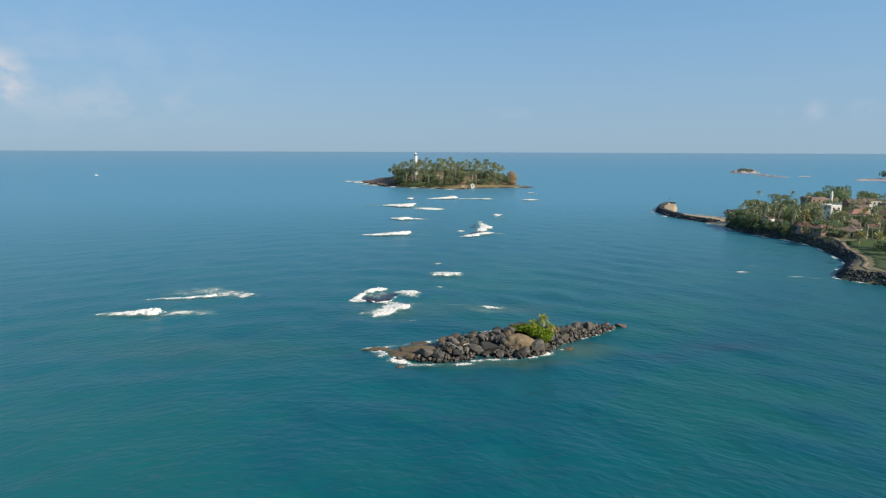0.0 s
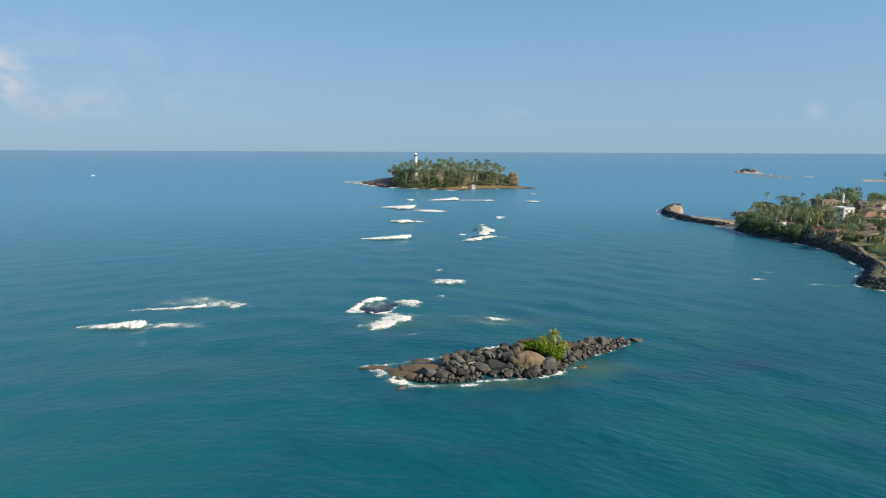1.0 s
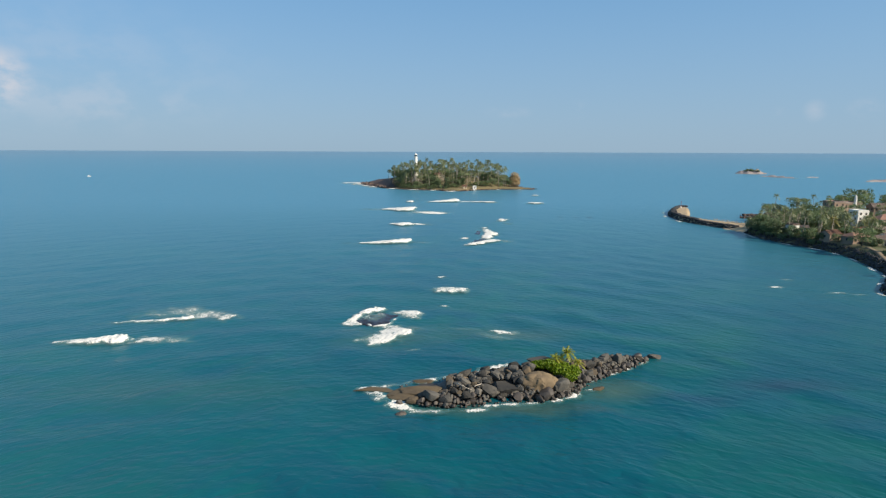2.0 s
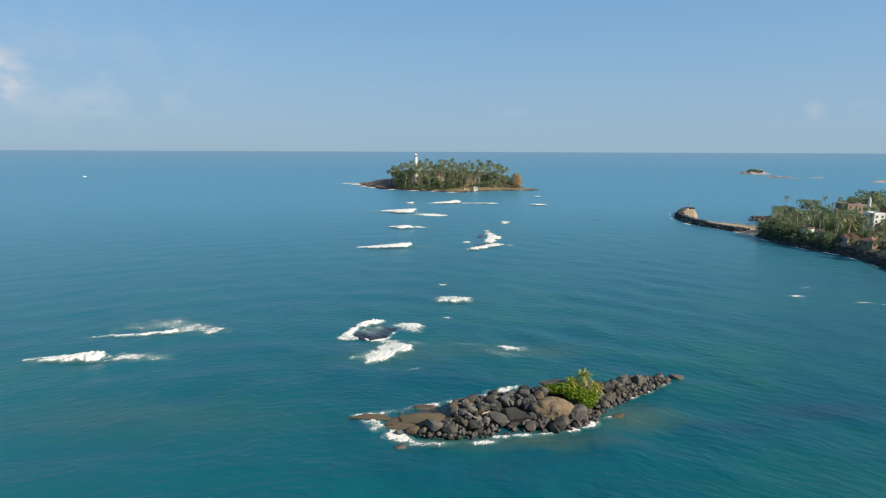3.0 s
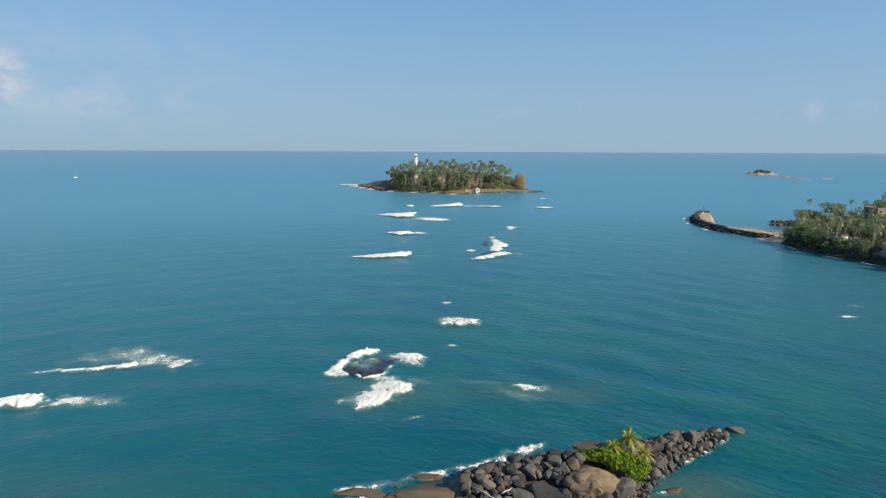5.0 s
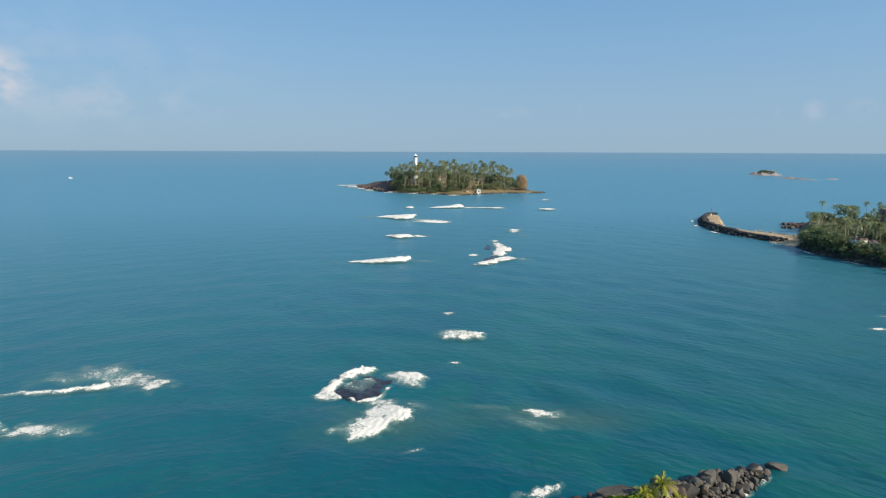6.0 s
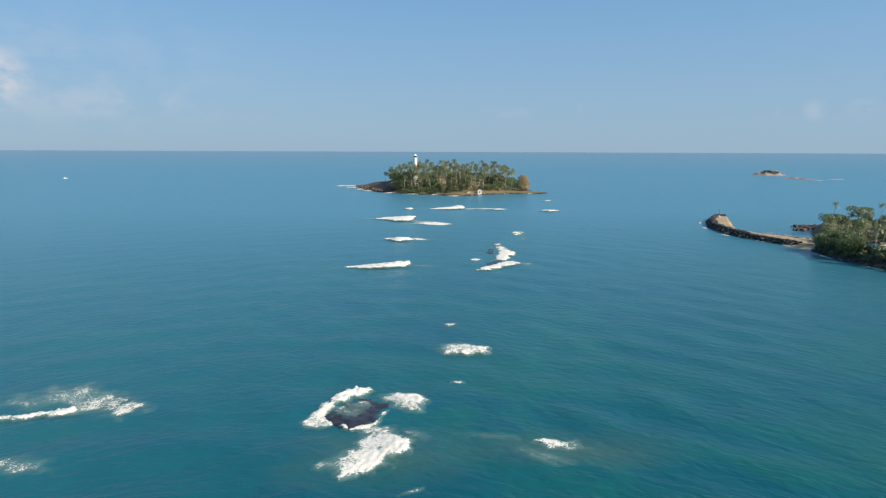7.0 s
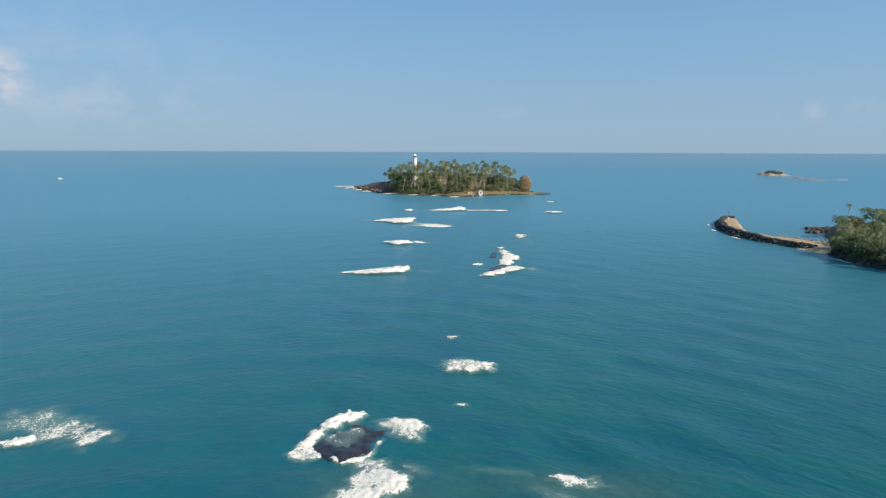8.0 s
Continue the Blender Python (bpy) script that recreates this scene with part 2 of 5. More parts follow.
def foamy(name, cell, milk):
    """White water: a solid crest that thins out into lace. The mesh carries how dense the foam lies ('cover')."""
    m, nt, bsdf, out = nodes_of(name)
    co = nt.nodes.new("ShaderNodeTexCoord").outputs["Object"]
    at = nt.nodes.new("ShaderNodeAttribute"); at.attribute_name = "cover"

    def maths(op, x, y=None, z=None, clamp=False):
        n = nt.nodes.new("ShaderNodeMath"); n.operation = op; n.use_clamp = clamp
        for slot, v in zip(n.inputs, (x, y, z)):
            if v is None:
                continue
            if isinstance(v, (int, float)):
                slot.default_value = v
            else:
                nt.links.new(v, slot)
        return n.outputs[0]
    # the strands lie round cells of open water, which the current has drawn out of shape
    warp = nt.nodes.new("ShaderNodeTexNoise"); warp.inputs["Scale"].default_value, warp.inputs["Detail"].default_value = 0.45 / cell, 3
    nt.links.new(co, warp.inputs["Vector"])
    shift = nt.nodes.new("ShaderNodeVectorMath"); shift.operation = "MULTIPLY_ADD"
    shift.inputs[1].default_value = (2.2 * cell,) * 3
    nt.links.new(warp.outputs["Color"], shift.inputs[0]); nt.links.new(co, shift.inputs[2])
    vo = nt.nodes.new("ShaderNodeTexVoronoi"); vo.feature = "DISTANCE_TO_EDGE"; vo.inputs["Scale"].default_value = 0.8 / cell
    nt.links.new(shift.outputs[0], vo.inputs["Vector"])
    fine = noise_of(nt, shift.outputs[0], 0.9 / cell, 7, 0.72, 1.2)
    patch = noise_of(nt, co, 0.13 / cell, 4, 0.6, 0.8)
    strand = maths("MULTIPLY_ADD", vo.outputs["Distance"], -1.3, 0.26)
    tex = maths("ADD", maths("ADD", strand, maths("MULTIPLY_ADD", fine, 2.0, -1.0)), maths("MULTIPLY_ADD", patch, 1.1, -0.55))
    left = maths("ADD", tex, maths("MULTIPLY_ADD", at.outputs["Fac"], 1.7, -1.06))
    mr = nt.nodes.new("ShaderNodeMapRange"); mr.interpolation_type = "SMOOTHSTEP"
    mr.inputs["From Min"].default_value, mr.inputs["From Max"].default_value = -0.15, 0.55
    nt.links.new(left, mr.inputs["Value"])
    # water milky with bubbles between the strands
    veil = maths("MULTIPLY", maths("MULTIPLY_ADD", at.outputs["Fac"], 1.4, -0.12, True), milk)
    cover = maths("MAXIMUM", mr.outputs[0], veil)
    c = mixed(nt, fine, (0.54, 0.55, 0.52), (0.75, 0.735, 0.69))
    c = mixed(nt, mr.outputs[0], (0.17, 0.32, 0.32), c, 0, 1)
    nt.links.new(c, bsdf.inputs["Base Color"])
    bsdf.inputs["Roughness"].default_value, bsdf.inputs["Specular IOR Level"].default_value = 0.8, 0.2
    bumped(nt, bsdf, fine, 0.45, 0.3 * cell)
    tr = nt.nodes.new("ShaderNodeBsdfTransparent")
    ms = nt.nodes.new("ShaderNodeMixShader")
    nt.links.new(cover, ms.inputs[0]); nt.links.new(tr.outputs[0], ms.inputs[1]); nt.links.new(bsdf.outputs[0], ms.inputs[2])
    nt.links.new(ms.outputs[0], out.inputs[0])
    return m


def glassy(name, tint):
    m, nt, bsdf, out = nodes_of(name)
    bsdf.inputs["Base Color"].default_value = (*tint, 1)
    bsdf.inputs["Roughness"].default_value, bsdf.inputs["IOR"].default_value = 0.08, 1.5
    return m


ARC = (-24.0, 95.0, 0.8)      # middle, roundness and slope of the arcs
# the sixth and seventh tones carry the distance haze
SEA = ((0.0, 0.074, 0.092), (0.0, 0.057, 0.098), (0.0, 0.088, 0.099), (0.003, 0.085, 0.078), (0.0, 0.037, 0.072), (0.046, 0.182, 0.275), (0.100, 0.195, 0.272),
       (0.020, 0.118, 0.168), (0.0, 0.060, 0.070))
SHOALS = ((34, 150, 10, 6, (0.040, 0.092, 0.078), 1.4), (10, 141, 34, 5, (0.040, 0.085, 0.075), 0.9), (-16, 188, 22, 12, (0.030, 0.088, 0.078), 1.0), (16, 190, 24, 9, (0.034, 0.09, 0.08), 1.0),
          (53, 146, 16, 6, (0.005, 0.040, 0.082), 0.9), (74, 153, 22, 6, (0.012, 0.045, 0.08), 1.0), (-70, 150, 40, 12, (0.016, 0.078, 0.075), 1.2))
WATER = water()
FOAM = foamy("thin_foam", 0.5, 0.45)
CREST = foamy("white_water", 0.5, 0.6)
FAR_FOAM = foamy("distant_white_water", 3.2, 0.6)
ROCK = plain("dark_boulder_rock", (0.037, 0.040, 0.041), (0.104, 0.096, 0.080), 0.5, 4.0, 0.85, 0.9, 0.14, (0.028, 0.028, 0.028), hue=0.45)
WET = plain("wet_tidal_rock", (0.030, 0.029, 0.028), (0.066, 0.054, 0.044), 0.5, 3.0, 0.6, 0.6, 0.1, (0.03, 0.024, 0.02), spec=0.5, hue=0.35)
TAN = plain("tan_boulder_rock", (0.20, 0.150, 0.09), (0.13, 0.10, 0.064), 0.3, 1.6, 0.88, 0.9, 0.3, (0.09, 0.07, 0.05), hue=0.1)
SLAB = plain("brown_slab_rock", (0.105, 0.082, 0.050), (0.062, 0.050, 0.036), 0.3, 2.5, 0.8, 0.6, 0.12, (0.06, 0.046, 0.036), hue=0.1)
SHORE = plain("shore_rock", (0.055, 0.043, 0.04), (0.12, 0.085, 0.07), 0.06, 0.6, 0.85, 0.6, 0.4, (0.04, 0.035, 0.03), hue=0.3)
REEF = plain("dark_reef_rock", (0.008, 0.012, 0.022), (0.024, 0.024, 0.034), 0.35, 2.0, 0.25, 0.6, 0.12, (0.04, 0.024, 0.018), spec=0.6, hue=0.2)
ARMOUR = plain("armour_stone", (0.032, 0.036, 0.043), (0.064, 0.066, 0.068), 0.2, 1.2, 0.8, 0.5, 0.2, hue=0.3)
SAND = plain("sand", (0.46, 0.37, 0.25), (0.36, 0.285, 0.19), 0.06, 0.8, 0.95, 0.3, 0.1, (0.27, 0.2, 0.13), hue=0.05)
SOIL = plain("island_soil", (0.19, 0.145, 0.085), (0.10, 0.10, 0.045), 0.03, 0.4, 0.95, 0.5, 0.3, (0.22, 0.17, 0.10), hue=0.05)
TOWN = plain("town_ground", (0.16, 0.13, 0.085), (0.055, 0.075, 0.03), 0.03, 0.5, 0.95, 0.4, 0.2, (0.12, 0.10, 0.065), hue=0.05)
EARTH = plain("worn_earth", (0.18, 0.14, 0.10), (0.12, 0.10, 0.07), 0.1, 1.2, 0.95, 0.4, 0.1, (0.11, 0.10, 0.06), hue=0.05)
GRASS = plain("mown_grass", (0.026, 0.056, 0.018), (0.045, 0.068, 0.022), 0.08, 1.5, 0.95, 0.5, 0.1, (0.04, 0.075, 0.02), hue=0.05)
BARK = plain("palm_bark", (0.38, 0.34, 0.27), (0.26, 0.23, 0.18), 1.5, 9.0, 0.9, 0.5, 0.05, hue=0.25)
WOOD = plain("tree_bark", (0.11, 0.085, 0.06), (0.07, 0.055, 0.04), 1.5, 9.0, 0.9, 0.5, 0.05, hue=0.25)
PALM = leafy("palm_leaf", (0.15, 0.19, 0.085), (0.23, 0.245, 0.115), 0.45)
LEAF = leafy("broad_leaf", (0.115, 0.175, 0.078), (0.175, 0.225, 0.10), 0.45)
RUBBLE = plain("tan_rubble", (0.38, 0.30, 0.195), (0.26, 0.205, 0.135), 0.2, 1.0, 0.95, 0.9, 0.6, (0.12, 0.095, 0.07), hue=0.05)
BUSH = leafy("bright_bush_leaf", (0.10, 0.19, 0.010), (0.21, 0.28, 0.018), 0.35, 0.1, 0.2)
YOUNG = leafy("young_palm_leaf", (0.23, 0.27, 0.03), (0.32, 0.32, 0.045), 0.4, 0.1, 0.25)
# palm leaf again, with the yellow of sunlight painted into its colour
GOLD = leafy("sunlit_palm_leaf", (0.21, 0.21, 0.06), (0.28, 0.25, 0.08), 0.45, 0.15)
DRY = leafy("dry_yellow_leaf", (0.40, 0.30, 0.16), (0.33, 0.25, 0.13), 0.25, 0.1)
WHITE = plain("white_plaster", (0.78, 0.77, 0.73), (0.70, 0.69, 0.64), 0.2, 2.0, 0.8, 0.2, 0.02, (0.6, 0.58, 0.53), hue=0.03)
CREAM = plain("cream_plaster", (0.55, 0.47, 0.34), (0.48, 0.40, 0.29), 0.2, 2.0, 0.85, 0.2, 0.02, (0.36, 0.3, 0.23), hue=0.15)
BRICK = plain("bare_block_wall", (0.29, 0.22, 0.17), (0.24, 0.185, 0.145), 0.2, 2.0, 0.9, 0.3, 0.03, (0.24, 0.17, 0.13), hue=0.15)
TILE = plain("clay_tile", (0.225, 0.128, 0.092), (0.175, 0.105, 0.08), 0.3, 3.0, 0.85, 0.4, 0.05, (0.15, 0.08, 0.06), hue=0.25)
SHEET = plain("weathered_roof_sheet", (0.15, 0.12, 0.105), (0.23, 0.19, 0.16), 0.25, 2.5, 0.6, 0.3, 0.03, (0.2, 0.12, 0.08), hue=0.3)
TEAL = plain("teal_paint", (0.10, 0.30, 0.36), (0.13, 0.36, 0.42), 0.3, 3.0, 0.6, 0.1, 0.01, hue=0.1)
DARKWOOD = plain("dark_joinery", (0.07, 0.05, 0.035), (0.05, 0.04, 0.03), 1.0, 6.0, 0.7, 0.2, 0.01, hue=0.2)
REDWOOD = plain("red_paint", (0.35, 0.05, 0.03), (0.28, 0.05, 0.03), 1.0, 6.0, 0.6, 0.1, 0.01, hue=0.1)
DRIFT = plain("bleached_driftwood", (0.45, 0.40, 0.33), (0.36, 0.31, 0.25), 1.0, 6.0, 0.9, 0.3, 0.02, hue=0.1)
PANE = glassy("window_glass", (0.02, 0.03, 0.035))


# ---- builders ----
def obj(name, bm, material, parent=None, label="", smooth=False):
    me = bpy.data.meshes.new(name)
    bm.to_mesh(me)
    bm.free()
    if smooth:
        me.shade_smooth()
    me.materials.append(material)
    ob = new(name, me)
    if parent is not None:
        ob.parent = parent
    if label:
        ob["label"] = label
    return ob


def part(name, bm, material, parent, label="", smooth=False):
    return obj(name, bm, material, parent, label, smooth)


def thing(name, at, label, category, group="", turn=0.0):
    e = new(name)
    e.matrix_basis = pose(*at, 0, 0, turn)
    return tagged(e, label, category, group)


def mesh_np(name, verts, faces, material, parent=None, smooth=True):
    me = bpy.data.meshes.new(name)
    me.from_pydata([tuple(v) for v in verts], [], [tuple(f) for f in faces])
    me.update()
    if smooth:
        me.shade_smooth()
    me.materials.append(material)
    ob = new(name, me)
    if parent is not None:
        ob.parent = parent
    return ob


def edge_distance(px, py, outline):
    """Distance of points to a closed outline, positive inside."""
    d = np.full(px.shape, 1e9)
    inside = np.zeros(px.shape, bool)
    n = len(outline)
    for i in range(n):
        (ax, ay), (bx, by) = outline[i], outline[(i + 1) % n]
        vx, vy = bx - ax, by - ay
        t = np.clip(((px - ax) * vx + (py - ay) * vy) / (vx * vx + vy * vy), 0, 1)
        d = np.minimum(d, np.hypot(px - ax - t * vx, py - ay - t * vy))
        if ay != by:
            cross = ((ay > py) != (by > py)) & (px < ax + (py - ay) * vx / vy)
            inside ^= cross
    return np.where(inside, d, -d)


def rough_at(x, y, size, seed=0.0):
    return noise.fractal(Vector((x / size + seed, y / size, seed)), 0.9, 2.1, 4)


def land(name, outline, step, height, material, ragged=0.0, seed=0.0, under=-0.8):
    """A piece of land inside an outline: height(d, x, y) gives its height at d metres from the water's edge."""
    xs = np.arange(min(p[0] for p in outline) - 3 * step, max(p[0] for p in outline) + 3 * step, step)
    ys = np.arange(min(p[1] for p in outline) - 3 * step, max(p[1] for p in outline) + 3 * step, step)
    gx, gy = np.meshgrid(xs, ys)
    d = edge_distance(gx, gy, outline)
    r = np.array([[rough_at(x, y, 6 * step, seed) for x in xs] for y in ys])
    d = d + ragged * r
    keep = d > -2.2 * step
    index = -np.ones(d.shape, int)
    verts, faces = [], []
    for j in range(len(ys)):
        for i in range(len(xs)):
            if keep[j, i]:
                index[j, i] = len(verts)
                z = under if d[j, i] <= 0 else height(d[j, i], xs[i], ys[j])
                verts.append((xs[i], ys[j], z))
    for j in range(len(ys) - 1):
        for i in range(len(xs) - 1):
            q = (index[j, i], index[j, i + 1], index[j + 1, i + 1], index[j + 1, i])
            if min(q) >= 0:
                faces.append(q)
    return mesh_np(name, verts, faces, material)


def boulder_mesh(name, seed, material, detail=3, flat=0.8, cut=0.94):
    """A weathered boulder of about one metre radius: lumps, and faces where slabs broke away."""
    rng = random.Random(seed)
    bm = bmesh.new()
    bmesh.ops.create_icosphere(bm, subdivisions=detail, radius=1)
    planes = []
    for k in range(rng.randint(10, 15)):
        n = Vector((rng.gauss(0, 1), rng.gauss(0, 1), rng.gauss(0, 0.8))).normalized()
        planes.append((n, rng.uniform(0.5, 0.8)))
    for v in bm.verts:
        p = v.co.normalized()
        r = 1 + 0.26 * noise.noise(p * 1.1 + Vector((seed * 3.7, 0, 0))) + 0.09 * noise.noise(p * 3.1 + Vector((0, seed * 2.3, 0)))
        p = p * r
        if detail > 3:
            p = p * (1 + 0.05 * noise.noise(p * 4.3 + Vector((seed, 1, 0))) - 0.05 * max(0.0, 1 - 9 * abs(noise.noise(p * 1.7 + Vector((0, 0, seed))))))
        for n, h in planes:
            over = p.dot(n) - h
            if over > 0:
                p -= n * over * cut
        v.co = Vector((p.x * rng_scale(seed, 0), p.y * rng_scale(seed, 1), p.z * flat))
    me = bpy.data.meshes.new(name)
    bm.to_mesh(me)
    bm.free()
    me.shade_smooth()
    me.set_sharp_from_angle(angle=radians(25))
    me.materials.append(material)
    return me


def rng_scale(seed, axis):
    return 0.85 + 0.4 * ((math.sin(seed * 12.9898 + axis * 78.233) * 43758.5453) % 1.0)


def crown_tree(at, clumps, leaves, size, material, label, seed):
    """A tree whose crown reaches nearly to the ground."""
    t = thing("broadleaf_tree", at, label, "tree")
    bm = bmesh.new()
    tube(bm, [(0, 0, -0.5), (0.1, 0, 3), (0.2, 0.1, 8)], [0.4, 0.3, 0.15])
    part("trunk", bm, WOOD, t, smooth=True)
    bm = bmesh.new()
    leaf_clumps(bm, clumps, leaves, size, random.Random(seed))
    part("crown", bm, material, t)
    return t


def loose_rocks(name, spots, material, parent=None, seed=1):
    """Many stones in one mesh; spots: x, y, z, size."""
    rng = random.Random(seed)
    shapes = []
    for k in range(5):
        me = boulder_mesh("stone_shape", seed * 7 + k, material, 2, 0.85)
        shapes.append((np.array([v.co[:] for v in me.vertices]), np.array([p.vertices[:] for p in me.polygons])))
        bpy.data.meshes.remove(me)
    verts, faces, base = [], [], 0
    for x, y, z, s in spots:
        v, f = shapes[rng.randrange(5)]
        m = np.array(Euler((rng.uniform(-0.6, 0.6), rng.uniform(-0.6, 0.6), rng.uniform(0, 6.3))).to_matrix())
        verts.append((v * s) @ m.T + np.array([x, y, z]))
        faces.append(f + base)
        base += len(v)
    ob = mesh_np(name, np.concatenate(verts), np.concatenate(faces), material, parent)
    ob["kind"] = "stuff"
    return ob


def along(points, spacing, rng, wide=0.0):
    """Places strewn along a broken line."""
    res = []
    for (ax, ay), (bx, by) in zip(points, points[1:]):
        n = max(1, int(math.hypot(bx - ax, by - ay) / spacing))
        for k in range(n):
            t = (k + rng.random()) / n
            nx, ny = -(by - ay), bx - ax
            ln = math.hypot(nx, ny)
            w = rng.uniform(-wide, wide)
            res.append((ax + t * (bx - ax) + nx / ln * w, ay + t * (by - ay) + ny / ln * w, w))
    return res


def tube(bm, points, radii, sides=7):
    rings = []
    for i, p in enumerate(points):
        a = points[max(i - 1, 0)]
        b = points[min(i + 1, len(points) - 1)]
        q = (Vector(b) - Vector(a)).to_track_quat("Z", "Y")
        rings.append([bm.verts.new(Vector(p) + q @ Vector((radii[i] * math.cos(2 * math.pi * k / sides), radii[i] * math.sin(2 * math.pi * k / sides), 0))) for k in range(sides)])
    for r, s in zip(rings, rings[1:]):
        for k in range(sides):
            bm.faces.new((r[k], r[(k + 1) % sides], s[(k + 1) % sides], s[k]))
    bm.faces.new(rings[0][::-1])
    bm.faces.new(rings[-1])


def box(bm, x0, y0, z0, x1, y1, z1):
    r = bmesh.ops.create_cube(bm, size=1, matrix=Matrix.Translation(((x0 + x1) / 2, (y0 + y1) / 2, (z0 + z1) / 2)) @ Matrix.Diagonal((x1 - x0, y1 - y0, z1 - z0, 1)))
    return r["verts"]


def frond(bm, root, heading, rise, length, droop, leaf, pairs, rng):
    """One palm frond: a rib that arches over and a row of hanging leaflets on each side."""
    out = Vector((math.cos(heading), math.sin(heading), 0))
    side = Vector((-out.y, out.x, 0))
    rib = []
    for k in range(pairs + 1):
        t = k / pairs
        rib.append(Vector(root) + out * length * (t * math.cos(rise) * (1 - 0.18 * t)) + Vector((0, 0, length * (math.sin(rise) * t - droop * t * t))))
    for k in range(pairs):
        a, b = rib[k], rib[k + 1]
        t = (k + 0.6) / pairs
        ln = leaf * (0.35 + 1.3 * t * (1.25 - t)) * rng.uniform(0.85, 1.15)
        for s in (-1, 1):
            tip = a.lerp(b, 0.8) + side * s * ln * 0.82 + out * ln * 0.45 - Vector((0, 0, ln * rng.uniform(0.35, 0.7)))
            bm.faces.new([bm.verts.new(q) for q in (a, b, tip.lerp(b, 0.12), tip)])


def palm_tree(at, height, lean, turn, label, seed, leaf_material=None, crown=4.2, fronds=17):
    rng = random.Random(seed)
    t = thing("palm_tree", at, label, "palm tree", "coconut palms", turn)
    bm = bmesh.new()
    pts = [(lean * (k / 6) ** 1.6, 0.25 * math.sin(k), height * k / 6) for k in range(7)]
    tube(bm, pts, [0.26 - 0.02 * k + (0.08 if k == 0 else 0) for k in range(7)], 6)
    part("trunk", bm, BARK, t, smooth=True)
    bm = bmesh.new()
    for k in range(fronds):
        ring = k / fronds
        frond(bm, (pts[-1][0], pts[-1][1], height), k * 2.4 + rng.uniform(-0.2, 0.2), radians(72 - 95 * ring + rng.uniform(-8, 8)), crown * rng.uniform(0.85, 1.1),
              0.32 + 0.3 * rng.random(), crown * 0.27, 9, rng)
    part("crown", bm, leaf_material or PALM, t)
    return t


def leaf_clumps(bm, clumps, count, size, rng):
    """Leaves strewn over the outer shell of each clump (centre, radii)."""
    weight = [c[1][0] * c[1][1] for c in clumps]
    for c, r in clumps:
        n = int(count * r[0] * r[1] / sum(weight))
        for _ in range(n):
            d = Vector((rng.gauss(0, 1), rng.gauss(0, 1), rng.gauss(0.25, 1))).normalized()
            k = rng.uniform(0.6, 1.05)
            p = Vector(c) + Vector((d.x * r[0], d.y * r[1], d.z * r[2])) * k
            s = size * rng.uniform(0.6, 1.3)
            n1 = (d + Vector((rng.gauss(0, 0.5), rng.gauss(0, 0.5), rng.gauss(0.2, 0.5)))).normalized()
            q = n1.to_track_quat("Z", "Y") @ Euler((0, 0, rng.uniform(0, 6.3))).to_quaternion()
            bm.faces.new([bm.verts.new(p + q @ Vector(v) * s) for v in ((-0.5, -0.1, 0), (0.05, -0.32, 0.1), (0.55, 0.05, -0.08), (0.0, 0.34, 0.1))])


def broad_tree(at, height, wide, turn, label, seed, material=None, leaves=900, size=0.85, name="broadleaf_tree"):
    rng = random.Random(seed)
    t = thing(name, at, label, "tree", "broadleaf trees", turn)
    bm = bmesh.new()
    fork = height * 0.38
    tube(bm, [(0, 0, 0), (0.1, 0.05, fork * 0.5), (0, 0.1, fork)], [0.34, 0.26, 0.2])
    clumps = []
    for k in range(7):
        a = k * 2.39 + rng.uniform(-0.3, 0.3)
        reach = wide * (0.2 + 0.36 * rng.random()) if k else 0
        top = Vector((math.cos(a) * reach, math.sin(a) * reach, height * rng.uniform(0.55, 0.8)))
        tube(bm, [(0, 0.1, fork * 0.95), tuple(Vector((0, 0, fork)).lerp(top, 0.55) + Vector((0, 0, 0.3))), tuple(top)], [0.16, 0.1, 0.04], 5)
        r = wide * rng.uniform(0.2, 0.34)
        clumps.append((top + Vector((0, 0, height * 0.05)), (r, r, r * rng.uniform(0.55, 0.85))))
        low = top * 0.9
        clumps.append((Vector((low.x * 1.15, low.y * 1.15, height * rng.uniform(0.3, 0.5))), (r * 0.85, r * 0.85, r * 0.7)))
    part("trunk", bm, WOOD, t, smooth=True)
    bm = bmesh.new()
    leaf_clumps(bm, clumps, leaves, size, rng)
    part("crown", bm, material or LEAF, t)
    return t


def swell(gx, gy):
    """Height of the sea's low swell, fading out with distance from the islet."""
    rng = np.random.default_rng(3)
    gz = np.zeros(np.shape(gx))
    for k in range(14):
        a = radians(90 + rng.normal(0, 24))
        length = rng.uniform(10, 26)
        ph = (gx * math.cos(a) + (gy + ARC[2] * np.hypot(gx - ARC[0], ARC[1])) * math.sin(a)) * 2 * math.pi / length + rng.uniform(0, 6.28)
        gz = gz + np.sin(ph + 0.8 * np.sin(gx / 61 + k)) * 0.0042 * length
    return gz * np.clip(1 - np.hypot(gx, gy - 165) / 420, 0, 1)


